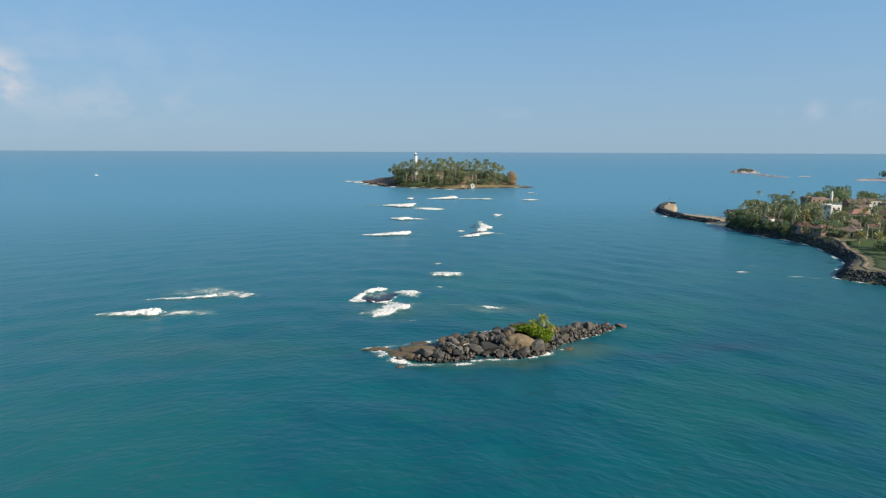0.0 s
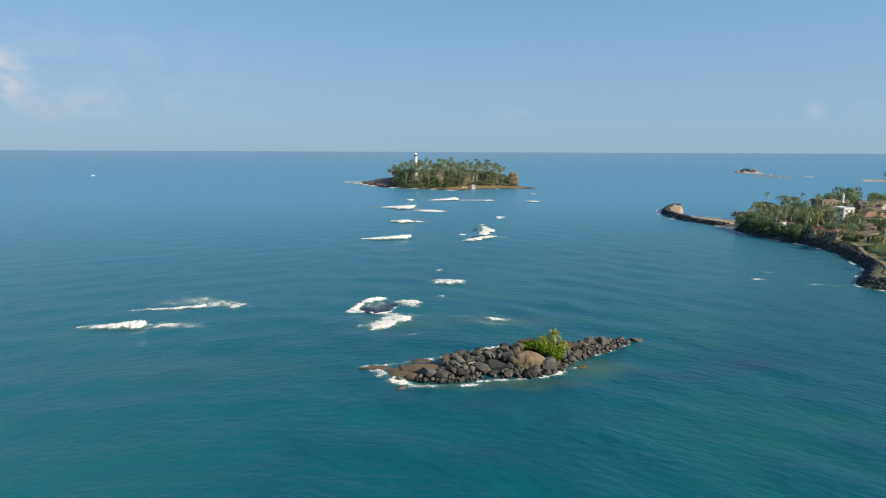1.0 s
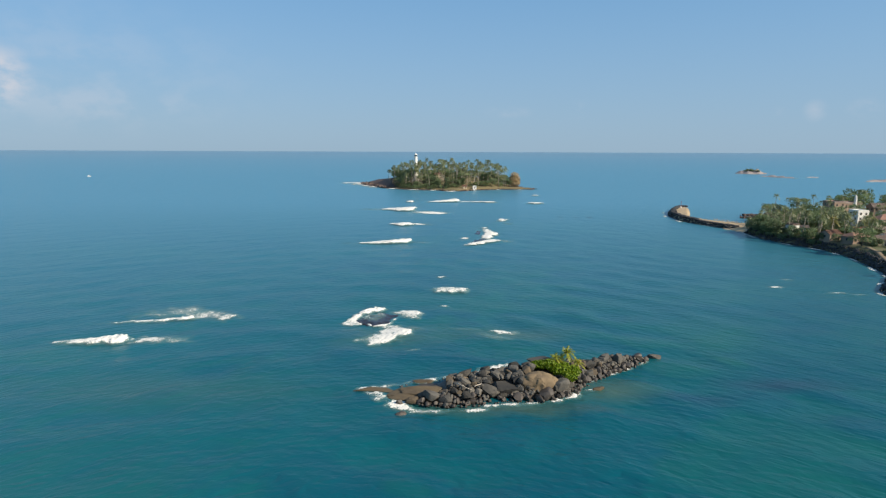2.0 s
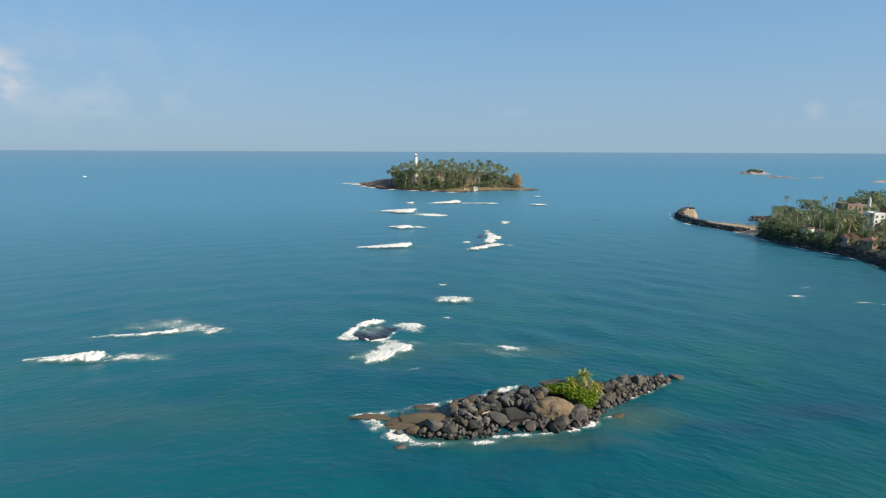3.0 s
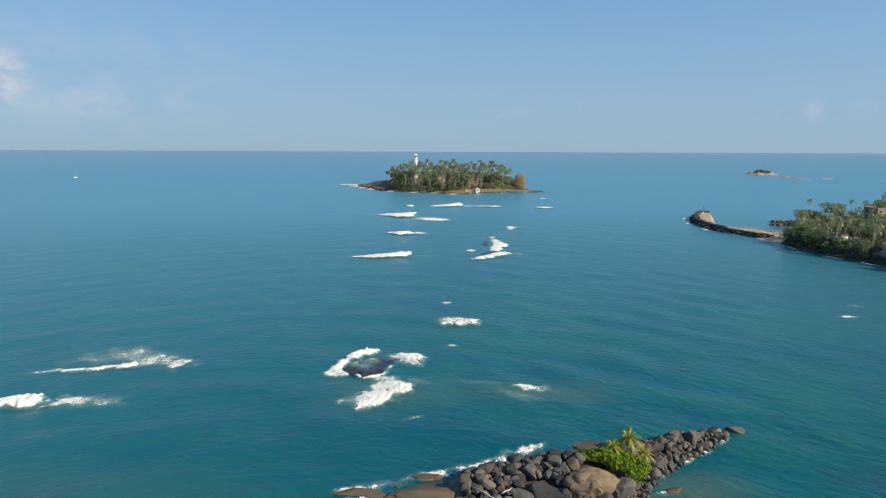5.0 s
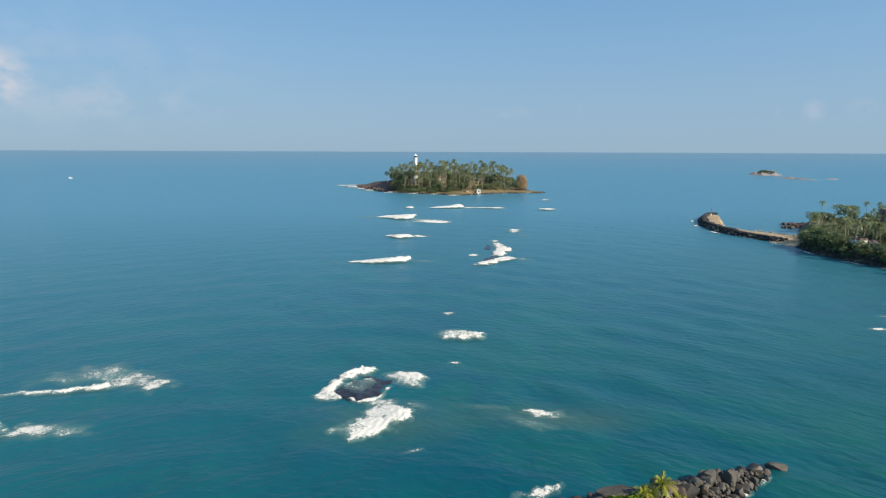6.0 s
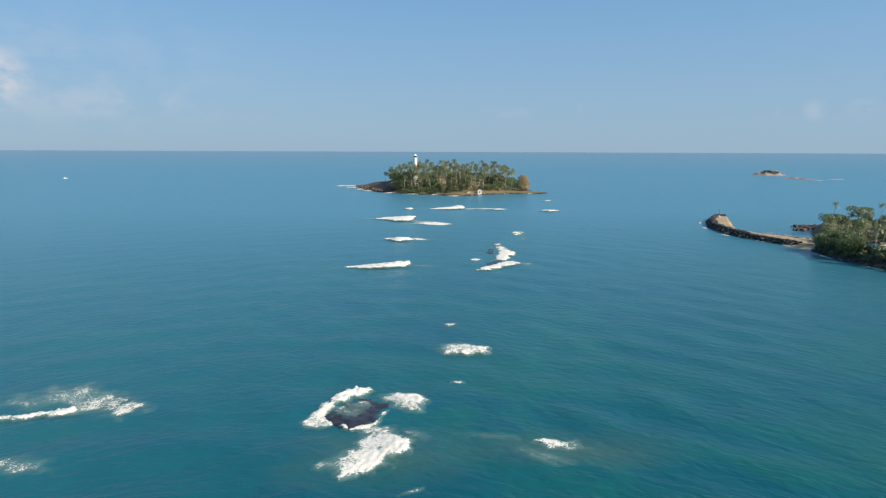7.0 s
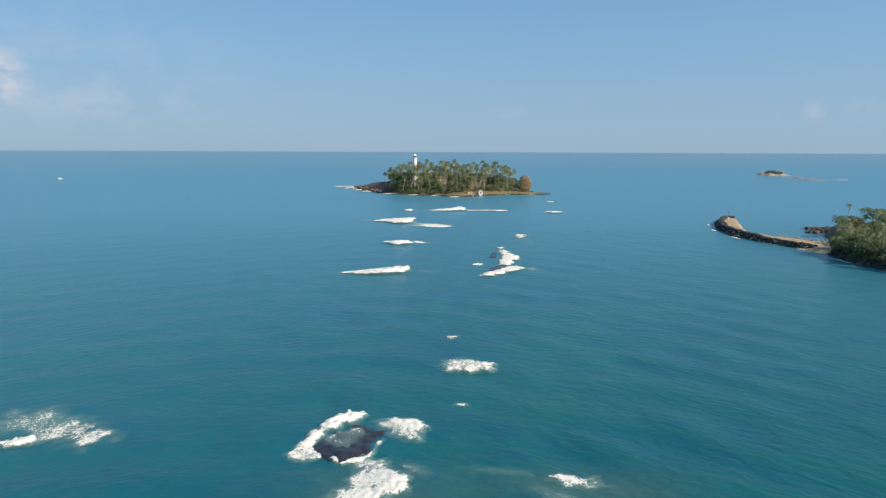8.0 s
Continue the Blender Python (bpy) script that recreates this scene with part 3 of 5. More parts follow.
def foam(name, at, long, wide, turn, label, height=0.15, dense=1.0, material=None, seed=0, group="foam on the sea", step=0.5):
    """A sheet of foam on the sea with a ragged rim."""
    nx, ny = max(10, int(long / step)), max(6, int(wide / step))
    verts, dens = [], []
    for j in range(ny + 1):
        for i in range(nx + 1):
            u, v = 2 * i / nx - 1, 2 * j / ny - 1
            x, y = u * long / 2, v * wide / 2
            jag = rough_at(x + seed * 31.7, y * 1.4, max(3.0, long / 5), seed * 1.3) * 0.42 + rough_at(x - seed * 11, y, 1.8, seed) * 0.18
            e = min(1.0, max(0.0, (1.0 - math.hypot(u, v) - jag) * 1.3))
            hump = e * height * max(0.25, 1 - (v + 0.25) ** 2) * (1 + 0.7 * rough_at(x + 5, y, 1.1, seed + 9))
            verts.append((x, y, 0.06 + max(0.0, hump) - 0.25 * (1 - min(1, e * 4))))
            dens.append(e * dense)
    ca, sa = math.cos(radians(turn)), math.sin(radians(turn))
    verts = np.array(verts)
    verts[:, 2] += swell(at[0] + verts[:, 0] * ca - verts[:, 1] * sa, at[1] + verts[:, 0] * sa + verts[:, 1] * ca)
    faces = [(j * (nx + 1) + i, j * (nx + 1) + i + 1, (j + 1) * (nx + 1) + i + 1, (j + 1) * (nx + 1) + i) for j in range(ny) for i in range(nx)]
    ob = mesh_np(name, verts, faces, material or FOAM)
    ob.data.attributes.new("cover", "FLOAT", "POINT").data.foreach_set("value", dens)
    ob.matrix_basis = pose(at[0], at[1], 0, 0, 0, turn)
    return tagged(ob, label, "foam", group)


def surge(name, outline, label, height=0.5, dense=1.2, front=(0, -1), back=0.45, step=0.4, seed=0, material=None, group="breaking waves", soft=1.6, rag=1.2, grain=3.0):
    """White water inside an outline: thick and raised along the edge that faces front, thinning to lace behind it."""
    material = material or CREST
    xs = np.arange(min(p[0] for p in outline) - rag - soft, max(p[0] for p in outline) + rag + soft, step)
    ys = np.arange(min(p[1] for p in outline) - rag - soft, max(p[1] for p in outline) + rag + soft, step)
    gx, gy = np.meshgrid(xs, ys)
    r1 = np.array([[rough_at(x, y, grain, seed * 1.7 + 0.3) for x in xs] for y in ys])
    r2 = np.array([[rough_at(x, y, grain * 0.33, seed * 2.3 + 5.1) for x in xs] for y in ys])
    d = edge_distance(gx, gy, outline) + rag * (0.9 * r1 + 0.35 * r2)
    e = np.clip((d + 0.35 * soft) / (soft * 1.35), 0, 1)
    ln = math.hypot(*front)
    run = (gx * front[0] + gy * front[1]) / ln
    lo, hi = np.percentile(run[d > 0], (3, 97))
    s = np.clip((run - lo) / (hi - lo), 0, 1)
    s = s * s * (3 - 2 * s)
    dens = e * dense * (back + (1 - back) * s) * (1 + 0.25 * r1)
    gz = 0.06 + height * e * (0.25 + 0.75 * s) * np.clip(1 + 0.4 * r2, 0.3, 2) - 0.25 * (1 - np.clip(e * 5, 0, 1)) + swell(gx, gy)
    cx, cy = float(gx.mean()), float(gy.mean())
    keep = d > -2 * step - 0.35 * soft
    index = np.cumsum(keep.ravel()).reshape(keep.shape) - 1
    verts = np.stack([gx - cx, gy - cy, gz], -1)[keep]
    quad = keep[:-1, :-1] & keep[:-1, 1:] & keep[1:, 1:] & keep[1:, :-1]
    faces = np.stack([index[:-1, :-1], index[:-1, 1:], index[1:, 1:], index[1:, :-1]], -1)[quad]
    ob = mesh_np(name, verts.tolist(), faces.tolist(), material)
    ob.data.attributes.new("cover", "FLOAT", "POINT").data.foreach_set("value", dens[keep].astype(np.float32))
    ob.matrix_basis = pose(cx, cy, 0)
    return tagged(ob, label, "foam" if "foam" in name else "wave", group)


# ---- the sea: one sheet to the horizon ----
def sea():
    us = np.linspace(-4.45, 4.45, 520)
    xs = 115 * np.sinh(us)
    vs = np.linspace(-3.6, 4.25, 460)
    ys = 165 + 137.5 * np.sinh(vs)
    gx, gy = np.meshgrid(xs, ys)
    gz = swell(gx, gy)
    n = len(xs)
    verts = np.stack([gx, gy, gz], -1).reshape(-1, 3)
    i, j = np.meshgrid(np.arange(n - 1), np.arange(len(ys) - 1))
    b = (j * n + i).reshape(-1)
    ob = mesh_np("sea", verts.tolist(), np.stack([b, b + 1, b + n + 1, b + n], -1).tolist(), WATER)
    tagged(ob, "rippled teal-green sea turning hazy blue towards the horizon", "sea", kind="structure")


sea()

# ---- rocky islet in the foreground ----
ISLET = ((-13.8, 149.5), (-11.5, 146), (-8.5, 142.6), (-3, 141.3), (3, 142.4), (9, 143.8), (15, 144.1), (21, 145.6), (26, 148.8), (29, 152.5), (35, 158.6), (43, 164), (48, 167.4),
         (49, 169.8), (43, 169.4), (34, 166.8), (26, 164), (18, 162), (11, 160.5), (4, 158.6), (-2, 156), (-9, 155), (-13.5, 152.5))


def islet_height(d, x, y):
    """Low at the slab end, highest under the bush, where the ridge lies near the seaward side."""
    top = 1.0 if x < -4 else 2.4
    top += 2.6 * math.exp(-((x - 20) / 8.5) ** 2 - ((y - 153.5) / 4.0) ** 2)
    return min(top, 0.6 * d - 0.2) + 0.15 * rough_at(x, y, 2.0, 4)


islet = thing("rock_islet", (0, 0, 0), "low dark boulder islet ringed with surf", "rock islet")
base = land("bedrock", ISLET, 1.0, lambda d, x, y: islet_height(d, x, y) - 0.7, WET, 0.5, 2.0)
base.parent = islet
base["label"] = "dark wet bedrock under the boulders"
SHAPES = {m: [boulder_mesh("boulder", 11 + 5 * k + n, m, 3, 0.85, 0.9) for k in range(9)] for n, m in enumerate((ROCK, WET, TAN, SLAB))}


def boulder(x, y, z, size, material, rng, squash=(1, 1, 1), turn=None, parent=islet, label=""):
    ob = new("boulder", rng.choice(SHAPES[material]))
    ob.parent = parent
    tilt = (rng.uniform(-0.45, 0.45), rng.uniform(-0.45, 0.45), rng.uniform(0, 6.28)) if turn is None else (0, 0, radians(turn))
    ob.matrix_basis = Matrix.LocRotScale((x, y, z), Euler(tilt), (size * squash[0], size * squash[1], size * squash[2]))
    if label:
        ob["label"] = label
    return ob


def hero(x, y, z, sx, sy, sz, turn, seed, material, label, detail=4, cut=0.94):
    me = boulder_mesh("boulder", seed, material, detail, 0.8, cut)
    ob = new("boulder", me)
    ob.parent = islet
    ob.matrix_basis = Matrix.LocRotScale((x, y, z), Euler((0, 0, radians(turn))), (sx, sy, sz))
    ob["label"] = label
    return ob


def build_islet():
    rng = random.Random(5)
    hero(17.4, 149.9, 1.7, 4.7, 3.9, 4.3, 12, 43, TAN, "large rounded tan boulder with cracks", 5, 0.55)
    hero(9.6, 147.8, 1.5, 4.3, 3.4, 2.4, 0, 44, ROCK, "broad low grey-brown boulder")
    hero(22.2, 148.6, 1.9, 2.3, 1.9, 2.6, 30, 47, ROCK, "upright split grey boulder")
    hero(-8.2, 148.4, 0.2, 7.6, 4.3, 2.2, -4, 52, SLAB, "flat brown rock slab washed by surf", 5, 0.8)
    hero(-18.4, 149.8, 0.0, 5.8, 1.1, 1.3, -8, 55, SLAB, "low narrow brown rock tongue")
    hero(-8.4, 154.6, 0.2, 2.9, 1.0, 1.2, -4, 58, SLAB, "low brown rock behind the slab")
    hero(12.4, 155.2, 3.0, 2.0, 1.9, 2.4, 20, 61, ROCK, "round dark boulder on the ridge")
    hero(36.2, 164.2, 2.3, 2.0, 1.8, 2.0, 40, 64, ROCK, "large dark rounded boulder")
    hero(39.4, 164.6, 2.0, 1.8, 2.0, 2.1, 70, 66, ROCK, "large dark rounded boulder")
    hero(20.3, 155.4, 4.9, 4.4, 1.6, 1.7, -4, 69, ROCK, "long flat boulder behind the bush")
    hero(-10.2, 144.4, 0.2, 2.0, 1.3, 1.3, 25, 81, SLAB, "broken brown slab edge")
    hero(-3.2, 146.2, 0.9, 2.6, 1.7, 1.5, 10, 82, SLAB, "brown block on the rock slab")
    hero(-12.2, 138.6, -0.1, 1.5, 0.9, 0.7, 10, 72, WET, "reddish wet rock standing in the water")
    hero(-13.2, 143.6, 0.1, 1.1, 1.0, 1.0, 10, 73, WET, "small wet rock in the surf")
    hero(51.2, 170.8, 0.2, 1.7, 1.3, 1.2, -10, 75, ROCK, "lone grey rock off the islet's tip")
    hero(31.2, 150.6, 0.1, 1.5, 1.1, 0.9, 20, 77, SLAB, "brown rock at the water's edge")
    keep_out = ((17.2, 150.0, 3.3, 2.4), (9.6, 148.0, 3.0, 2.2), (22.3, 152.6, 4.8, 1.9))
    placed = []
    tries = 0
    while len(placed) < 260 and tries < 16000:
        tries += 1
        x, y = rng.uniform(-14, 50), rng.uniform(140, 173)
        d = float(edge_distance(np.array([x]), np.array([y]), ISLET)[0])
        if d < 0.1 or x < -8.5 or (x < -2.5 and y > 145.2):
            continue
        if any(((x - a) / c) ** 2 + ((y - b) / e) ** 2 < 1 for a, b, c, e in keep_out):
            continue
        size = rng.choice((0.85, 1.0, 1.15, 1.3, 1.45, 1.7) if len(placed) < 120 else (0.7, 0.85, 1.0, 1.15)) * (0.75 if d < 1.2 else 1.0)
        if any(math.hypot(x - a, y - b) < 0.58 * (size + s) for a, b, s in placed):
            continue
        placed.append((x, y, size))
        z = max(0.0, islet_height(max(d, 0.3), x, y)) + 0.28 * size
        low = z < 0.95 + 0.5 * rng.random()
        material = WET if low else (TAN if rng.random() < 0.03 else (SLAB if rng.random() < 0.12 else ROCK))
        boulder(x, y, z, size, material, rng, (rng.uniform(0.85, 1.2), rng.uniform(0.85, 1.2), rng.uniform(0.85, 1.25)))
    fill = []
    while len(fill) < 420:
        x, y = rng.uniform(-14, 50) if len(fill) < 300 else rng.uniform(24, 50), rng.uniform(140, 173)
        d = float(edge_distance(np.array([x]), np.array([y]), ISLET)[0])
        if d > 0.2 and not (x < -2.5 and y > 145.6) and not any(((x - a) / c) ** 2 + ((y - b) / e) ** 2 < 0.9 for a, b, c, e in keep_out):
            fill.append((x, y, max(0.0, islet_height(max(d, 0.3), x, y)) + rng.uniform(0.1, 0.55), rng.uniform(0.3, 0.68)))
    st = loose_rocks("broken_stone_fill", fill, ROCK, islet, 19)
    st["label"] = "small broken grey-brown stones wedged between the boulders"
    spots = []
    for x, y, w in along(ISLET + ISLET[:1], 0.7, rng, 0.5):
        spots.append((x, y, 0.02 + 0.15 * rng.random(), rng.uniform(0.2, 0.45)))
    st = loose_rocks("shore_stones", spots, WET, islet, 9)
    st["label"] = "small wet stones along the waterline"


build_islet()


def driftwood(x, y, z, length, turn, tilt):
    bm = bmesh.new()
    tube(bm, [(-length / 2, 0, 0), (-length * 0.1, 0.06, 0.05), (length * 0.25, -0.04, 0.02), (length / 2, 0.08, 0.1)], [0.13, 0.12, 0.1, 0.05], 6)
    ob = obj("driftwood", bm, DRIFT, smooth=True)
    ob.matrix_basis = pose(x, y, z, 0, tilt, turn)
    tagged(ob, "bleached grey driftwood pole lying on the boulders", "driftwood")


driftwood(0.6, 145.2, 3.05, 4.0, -38, 8)
driftwood(3.8, 146.2, 3.0, 2.0, 30, -6)


def islet_bush(at, clumps, leaves, seed, label):
    rng = random.Random(seed)
    t = thing("bush", at, label, "bush", "bushes on the islet")
    bm = bmesh.new()
    for k in range(6):
        a = k * 1.05
        tube(bm, [(0, 0, -0.6), (0.5 * math.cos(a), 0.4 * math.sin(a), 0.4), (1.3 * math.cos(a), 0.9 * math.sin(a), 0.9)], [0.08, 0.06, 0.03], 5)
    part("stems", bm, WOOD, t)
    bm = bmesh.new()
    leaf_clumps(bm, clumps, leaves, 0.45, rng)
    part("foliage", bm, BUSH, t)
    return t


islet_bush((19.2, 153.0, 4.5), [((-1.6, 0.2, 0.5), (1.5, 1.2, 0.9)), ((-0.2, -0.2, 0.7), (1.7, 1.3, 1.1)), ((1.2, -0.6, 0.8), (1.7, 1.3, 1.3)), ((-2.6, 0.0, 0.3), (1.2, 0.9, 0.7))], 1700, 3,
           "bright green leafy bush growing among the boulders")
islet_bush((23.2, 151.6, 3.7), [((-1.3, 0.0, 0.8), (1.6, 1.3, 1.3)), ((0.6, -0.5, 0.6), (1.9, 1.4, 1.3)), ((2.1, -0.1, 0.7), (1.3, 1.2, 1.1)), ((0.4, 0.9, 1.2), (1.4, 1.1, 1.0)), ((1.4, -1.7, -0.1), (1.7, 1.2, 1.3)), ((2.6, -0.9, 0.5), (1.4, 1.2, 1.3))], 3000, 4,
           "dense bright green bush beside the tan boulder")
for k, (x, y, h, tn, cr) in enumerate(((21.4, 153.4, 2.6, 30, 2.0), (24.6, 153.6, 3.7, 100, 2.6), (27.2, 152.8, 1.6, 200, 2.0), (23.2, 154.6, 2.2, 300, 1.8))):
    palm_tree((x, y, 4.0), h, 0.4, tn, "small yellow-green young palm on the rocky islet", 70 + k, YOUNG, cr, 19)

# surf round the islet
ISURGE = (((-23.5, 151.2), (-17, 153.2), (-12, 155.4), (-8.5, 157.2), (-4, 157), (-5, 154.5), (-12, 152.8), (-16, 150.6), (-22, 149.8)),
          ((-22.5, 149.6), (-17, 149), (-14.5, 147), (-16, 144.2), (-19, 143.6), (-20, 146)),
          ((-16, 148), (-12.6, 146.4), (-10.4, 142.6), (-9, 139.8), (-12.5, 139.2), (-16.5, 142)),
          ((-12, 141.6), (-6, 141.4), (-1, 140.4), (-5, 138.6), (-11, 138.2)),
          ((-5, 157.4), (0, 159.8), (3, 162.4), (6, 163.6), (6.5, 160.4), (2, 157.6), (-3, 155)),
          ((5, 163.4), (9, 165), (13, 166), (12, 162.6), (7, 160.4)),
          ((18, 144.6), (22.5, 147.2), (27, 150.4), (27.2, 147.6), (24, 145), (20, 143.2)))
for k, line in enumerate(ISURGE):
    surge("surf_foam", line, "white surf foam washing round the islet's rocks", 0.25, (0.92, 0.75, 0.92, 0.75, 1.05, 1.0, 0.95)[k], (1, 0), 0.85, 0.3, 10 + k, FOAM, "surf round the islet", 1.4, 1.1, 2.4)
SURF = ((9, 142.4, 9, 1.4, 6, 0.9), (15, 143.4, 6, 1.2, 8, 0.85), (3, 140.4, 7, 1.3, 4, 0.85), (31.5, 155.6, 4, 1.0, 50, 0.8), (37.5, 160.4, 5, 1.2, 35, 0.85), (42, 163.6, 4, 1.5, 30, 1.0), (47, 167, 4, 1.0, 40, 0.8), (29.5, 150.2, 4, 1.2, 10, 0.85), (-21.8, 151, 4, 1.8, 0, 1.0))
for k, (x, y, ln, wd, tn, de) in enumerate(SURF):
    foam("surf_foam", (x, y), ln * 1.35, wd * 1.6, tn, "white surf foam washing round the islet's rocks", 0.2, de, None, 10 + k, group="surf round the islet", step=0.3)


# ---- reefs awash and the waves that break on them ----
def reef(at, outline, top, label, step=0.6, seed=3.0):
    ob = land("reef_rock", outline, step, lambda d, x, y: min(top, 0.5 * d - 0.1) * (0.75 + 0.5 * rough_at(x, y, 3.0, seed)), REEF, 1.3, seed)
    tagged(ob, label, "reef rock", "reef rocks awash")


reef(0, ((-31.5, 203.5), (-28, 199.5), (-24, 197), (-20, 202), (-17.5, 207), (-19.5, 210.5), (-24, 211.5), (-28, 208)), 0.6, "dark wet reef rock awash in white water", 0.4)
reef(0, ((11, 347), (15, 345), (19, 353), (23, 362), (21, 372), (17, 364), (13, 355)), 0.4, "dark reef rock awash among breakers", 1.0, 6.0)
reef(0, ((17, 388), (20, 384), (23, 396), (22, 404), (18, 397)), 0.38, "dark reef rock awash among breakers", 1.0, 7.0)


CRESTING = "white breaking wave crest over the shallow reef"
LACE = "thin lacy foam drifting on the water"
# on the near reef: one wave climbs round its head, another runs off its foot
surge("breaking_wave", ((-36, 200.5), (-33, 206.5), (-29.5, 213.5), (-26, 217.5), (-21.5, 215.5), (-24, 211.5), (-28, 208), (-30, 203.5), (-27, 199.8), (-31.5, 197)), CRESTING, 1.0, 1.15, (0.2, 1), 0.72, 0.35, 41, soft=1.3, rag=0.8)
surge("breaking_wave", ((-23, 213.5), (-15, 215), (-9, 210.5), (-10.5, 204.5), (-16, 204.5), (-19.5, 209)), CRESTING, 0.5, 1.05, (0.5, 0.4), 0.7, 0.35, 42, soft=2.0)
surge("breaking_wave", ((-28.5, 184), (-24, 180.5), (-17, 183), (-13, 187), (-12.5, 193), (-15.5, 197.5), (-19, 200.5), (-22.5, 200.5), (-23.5, 196), (-24.5, 190)), CRESTING, 0.5, 1.1, (0.8, -0.45), 0.68, 0.35, 43, soft=2.4, rag=1.6)
surge("breaking_wave", ((-27, 201.5), (-24.5, 198.5), (-20.5, 200.5), (-18.5, 206), (-17.6, 205.6), (-20, 198), (-24.5, 196.6), (-28.5, 200)), CRESTING, 0.35, 1.05, (0, -1), 0.8, 0.35, 44, soft=0.8, rag=0.6)
surge("foam_patch", ((-30, 204), (-26, 200), (-21, 203), (-20, 208), (-25, 210)), LACE, 0.8, 0.62, (-1, 0.3), 0.7, 0.4, 45, FOAM, "foam on the sea", 2.0, 1.6)
surge("foam_patch", ((-17, 199), (-8, 196), (-4, 193), (-10, 191), (-15, 194)), LACE, 0.1, 0.52, (-1, 0), 0.7, 0.45, 46, FOAM, "foam on the sea", 2.5, 1.8)
# over the small rock beyond
surge("breaking_wave", ((-9, 242), (-7, 247), (-3, 249.5), (1, 247), (7, 243.5), (6.5, 239), (-1, 237), (-6.5, 238.5)), CRESTING, 0.9, 0.92, (0.3, -0.5), 0.72, 0.4, 47, soft=1.8, rag=1.2)
# two rollers on the open side, each trailing lace
surge("breaking_wave", ((-114, 182), (-108, 185), (-98, 187), (-91, 185.8), (-89.5, 182.8), (-93, 180.2), (-103, 179.6), (-111, 180)), CRESTING, 1.3, 1.3, (0.9, -0.3), 0.62, 0.45, 48, soft=1.8)
surge("foam_patch", ((-91, 186.5), (-83, 187.5), (-72, 184.5), (-72, 181.8), (-82, 180.2), (-91, 180.5)), LACE, 0.12, 0.86, (-1, -0.3), 0.6, 0.5, 49, FOAM, "foam on the sea", 2.4, 1.6)
surge("breaking_wave", ((-111, 199.8), (-101, 202.4), (-90, 204), (-83, 206.6), (-80, 205), (-82, 202.4), (-92, 200.6), (-104, 199)), CRESTING, 0.9, 1.2, (1, -0.2), 0.6, 0.45, 50, soft=1.2, rag=0.9)
surge("foam_patch", ((-106, 207), (-99, 216), (-92, 220.5), (-82, 219), (-72, 211), (-66, 205), (-72, 201.5), (-82, 204), (-92, 206), (-100, 204)), LACE, 0.12, 0.78, (0.4, -0.3), 0.62, 0.55, 51, FOAM, "foam on the sea", 3.5, 3.0, 5.0)
# rows of breakers in front of the lighthouse island
surge("breaking_wave", ((-52, 350), (-44, 355), (-34, 356.5), (-25, 360.5), (-19.5, 360), (-20, 352.5), (-28, 346.5), (-40, 345)), CRESTING, 1.8, 1.35, (0.9, -0.4), 0.75, 0.9, 52, FAR_FOAM, soft=1.6, rag=1.5, grain=6)
surge("foam_patch", ((-20, 357), (-12, 356), (-6, 353), (-12, 350), (-20, 351)), LACE, 0.1, 0.7, (-1, 0), 0.6, 1.0, 53, FAR_FOAM, "foam on the sea", 3, 1.6, grain=6)
surge("foam_patch", ((-66, 351), (-56, 354), (-49, 351.5), (-56, 348.5)), LACE, 0.1, 0.6, (1, 0), 0.6, 1.0, 54, FAR_FOAM, "foam on the sea", 3, 1.6, grain=6)
surge("breaking_wave", ((-40, 428), (-35, 437), (-30, 440), (-24, 433), (-21, 425), (-30, 421)), CRESTING, 1.7, 1.35, (0.3, -1), 0.8, 1.2, 55, FAR_FOAM, soft=2.0, rag=1.6, grain=7)
surge("foam_patch", ((-25, 437), (-12, 437), (-3, 431), (-12, 425), (-24, 425)), LACE, 0.1, 0.85, (-1, 0), 0.55, 1.3, 56, FAR_FOAM, "foam on the sea", 4, 2, grain=8)
surge("breaking_wave", ((-58, 524), (-50, 536), (-38, 541), (-28, 545), (-24, 530), (-28, 512), (-37, 508), (-47, 518)), CRESTING, 2.0, 1.35, (0.6, -0.6), 0.78, 1.4, 57, FAR_FOAM, soft=2.6, rag=2.5, grain=9)
surge("foam_patch", ((-30, 522), (-12, 516), (2, 506), (3, 494), (-10, 492), (-28, 500)), LACE, 0.1, 1.05, (0.6, -0.7), 0.6, 1.6, 58, FAR_FOAM, "foam on the sea", 5, 3, grain=9)
surge("foam_patch", ((-82, 526), (-68, 534), (-52, 530), (-52, 523), (-66, 521)), LACE, 0.1, 0.75, (1, 0), 0.5, 1.6, 59, FAR_FOAM, "foam on the sea", 5, 2, grain=9)
surge("breaking_wave", ((-20, 594), (-10, 602), (2, 604), (10, 616), (16, 606), (14, 592), (0, 588)), CRESTING, 2.2, 1.3, (1, 0), 0.7, 1.6, 60, FAR_FOAM, soft=2.6, rag=2, grain=9)
surge("breaking_wave", ((14, 601), (30, 601), (46, 598), (52, 590), (46, 586), (30, 592), (14, 594)), CRESTING, 1.0, 1.2, (0.3, -1), 0.8, 1.6, 61, FAR_FOAM, soft=2.3, rag=1.5, grain=9)
surge("breaking_wave", ((-39, 592), (-33, 608), (-28, 598), (-31, 588)), CRESTING, 1.4, 1.3, (0, -1), 0.9, 1.6, 62, FAR_FOAM, soft=2.6, rag=1.5, grain=8)
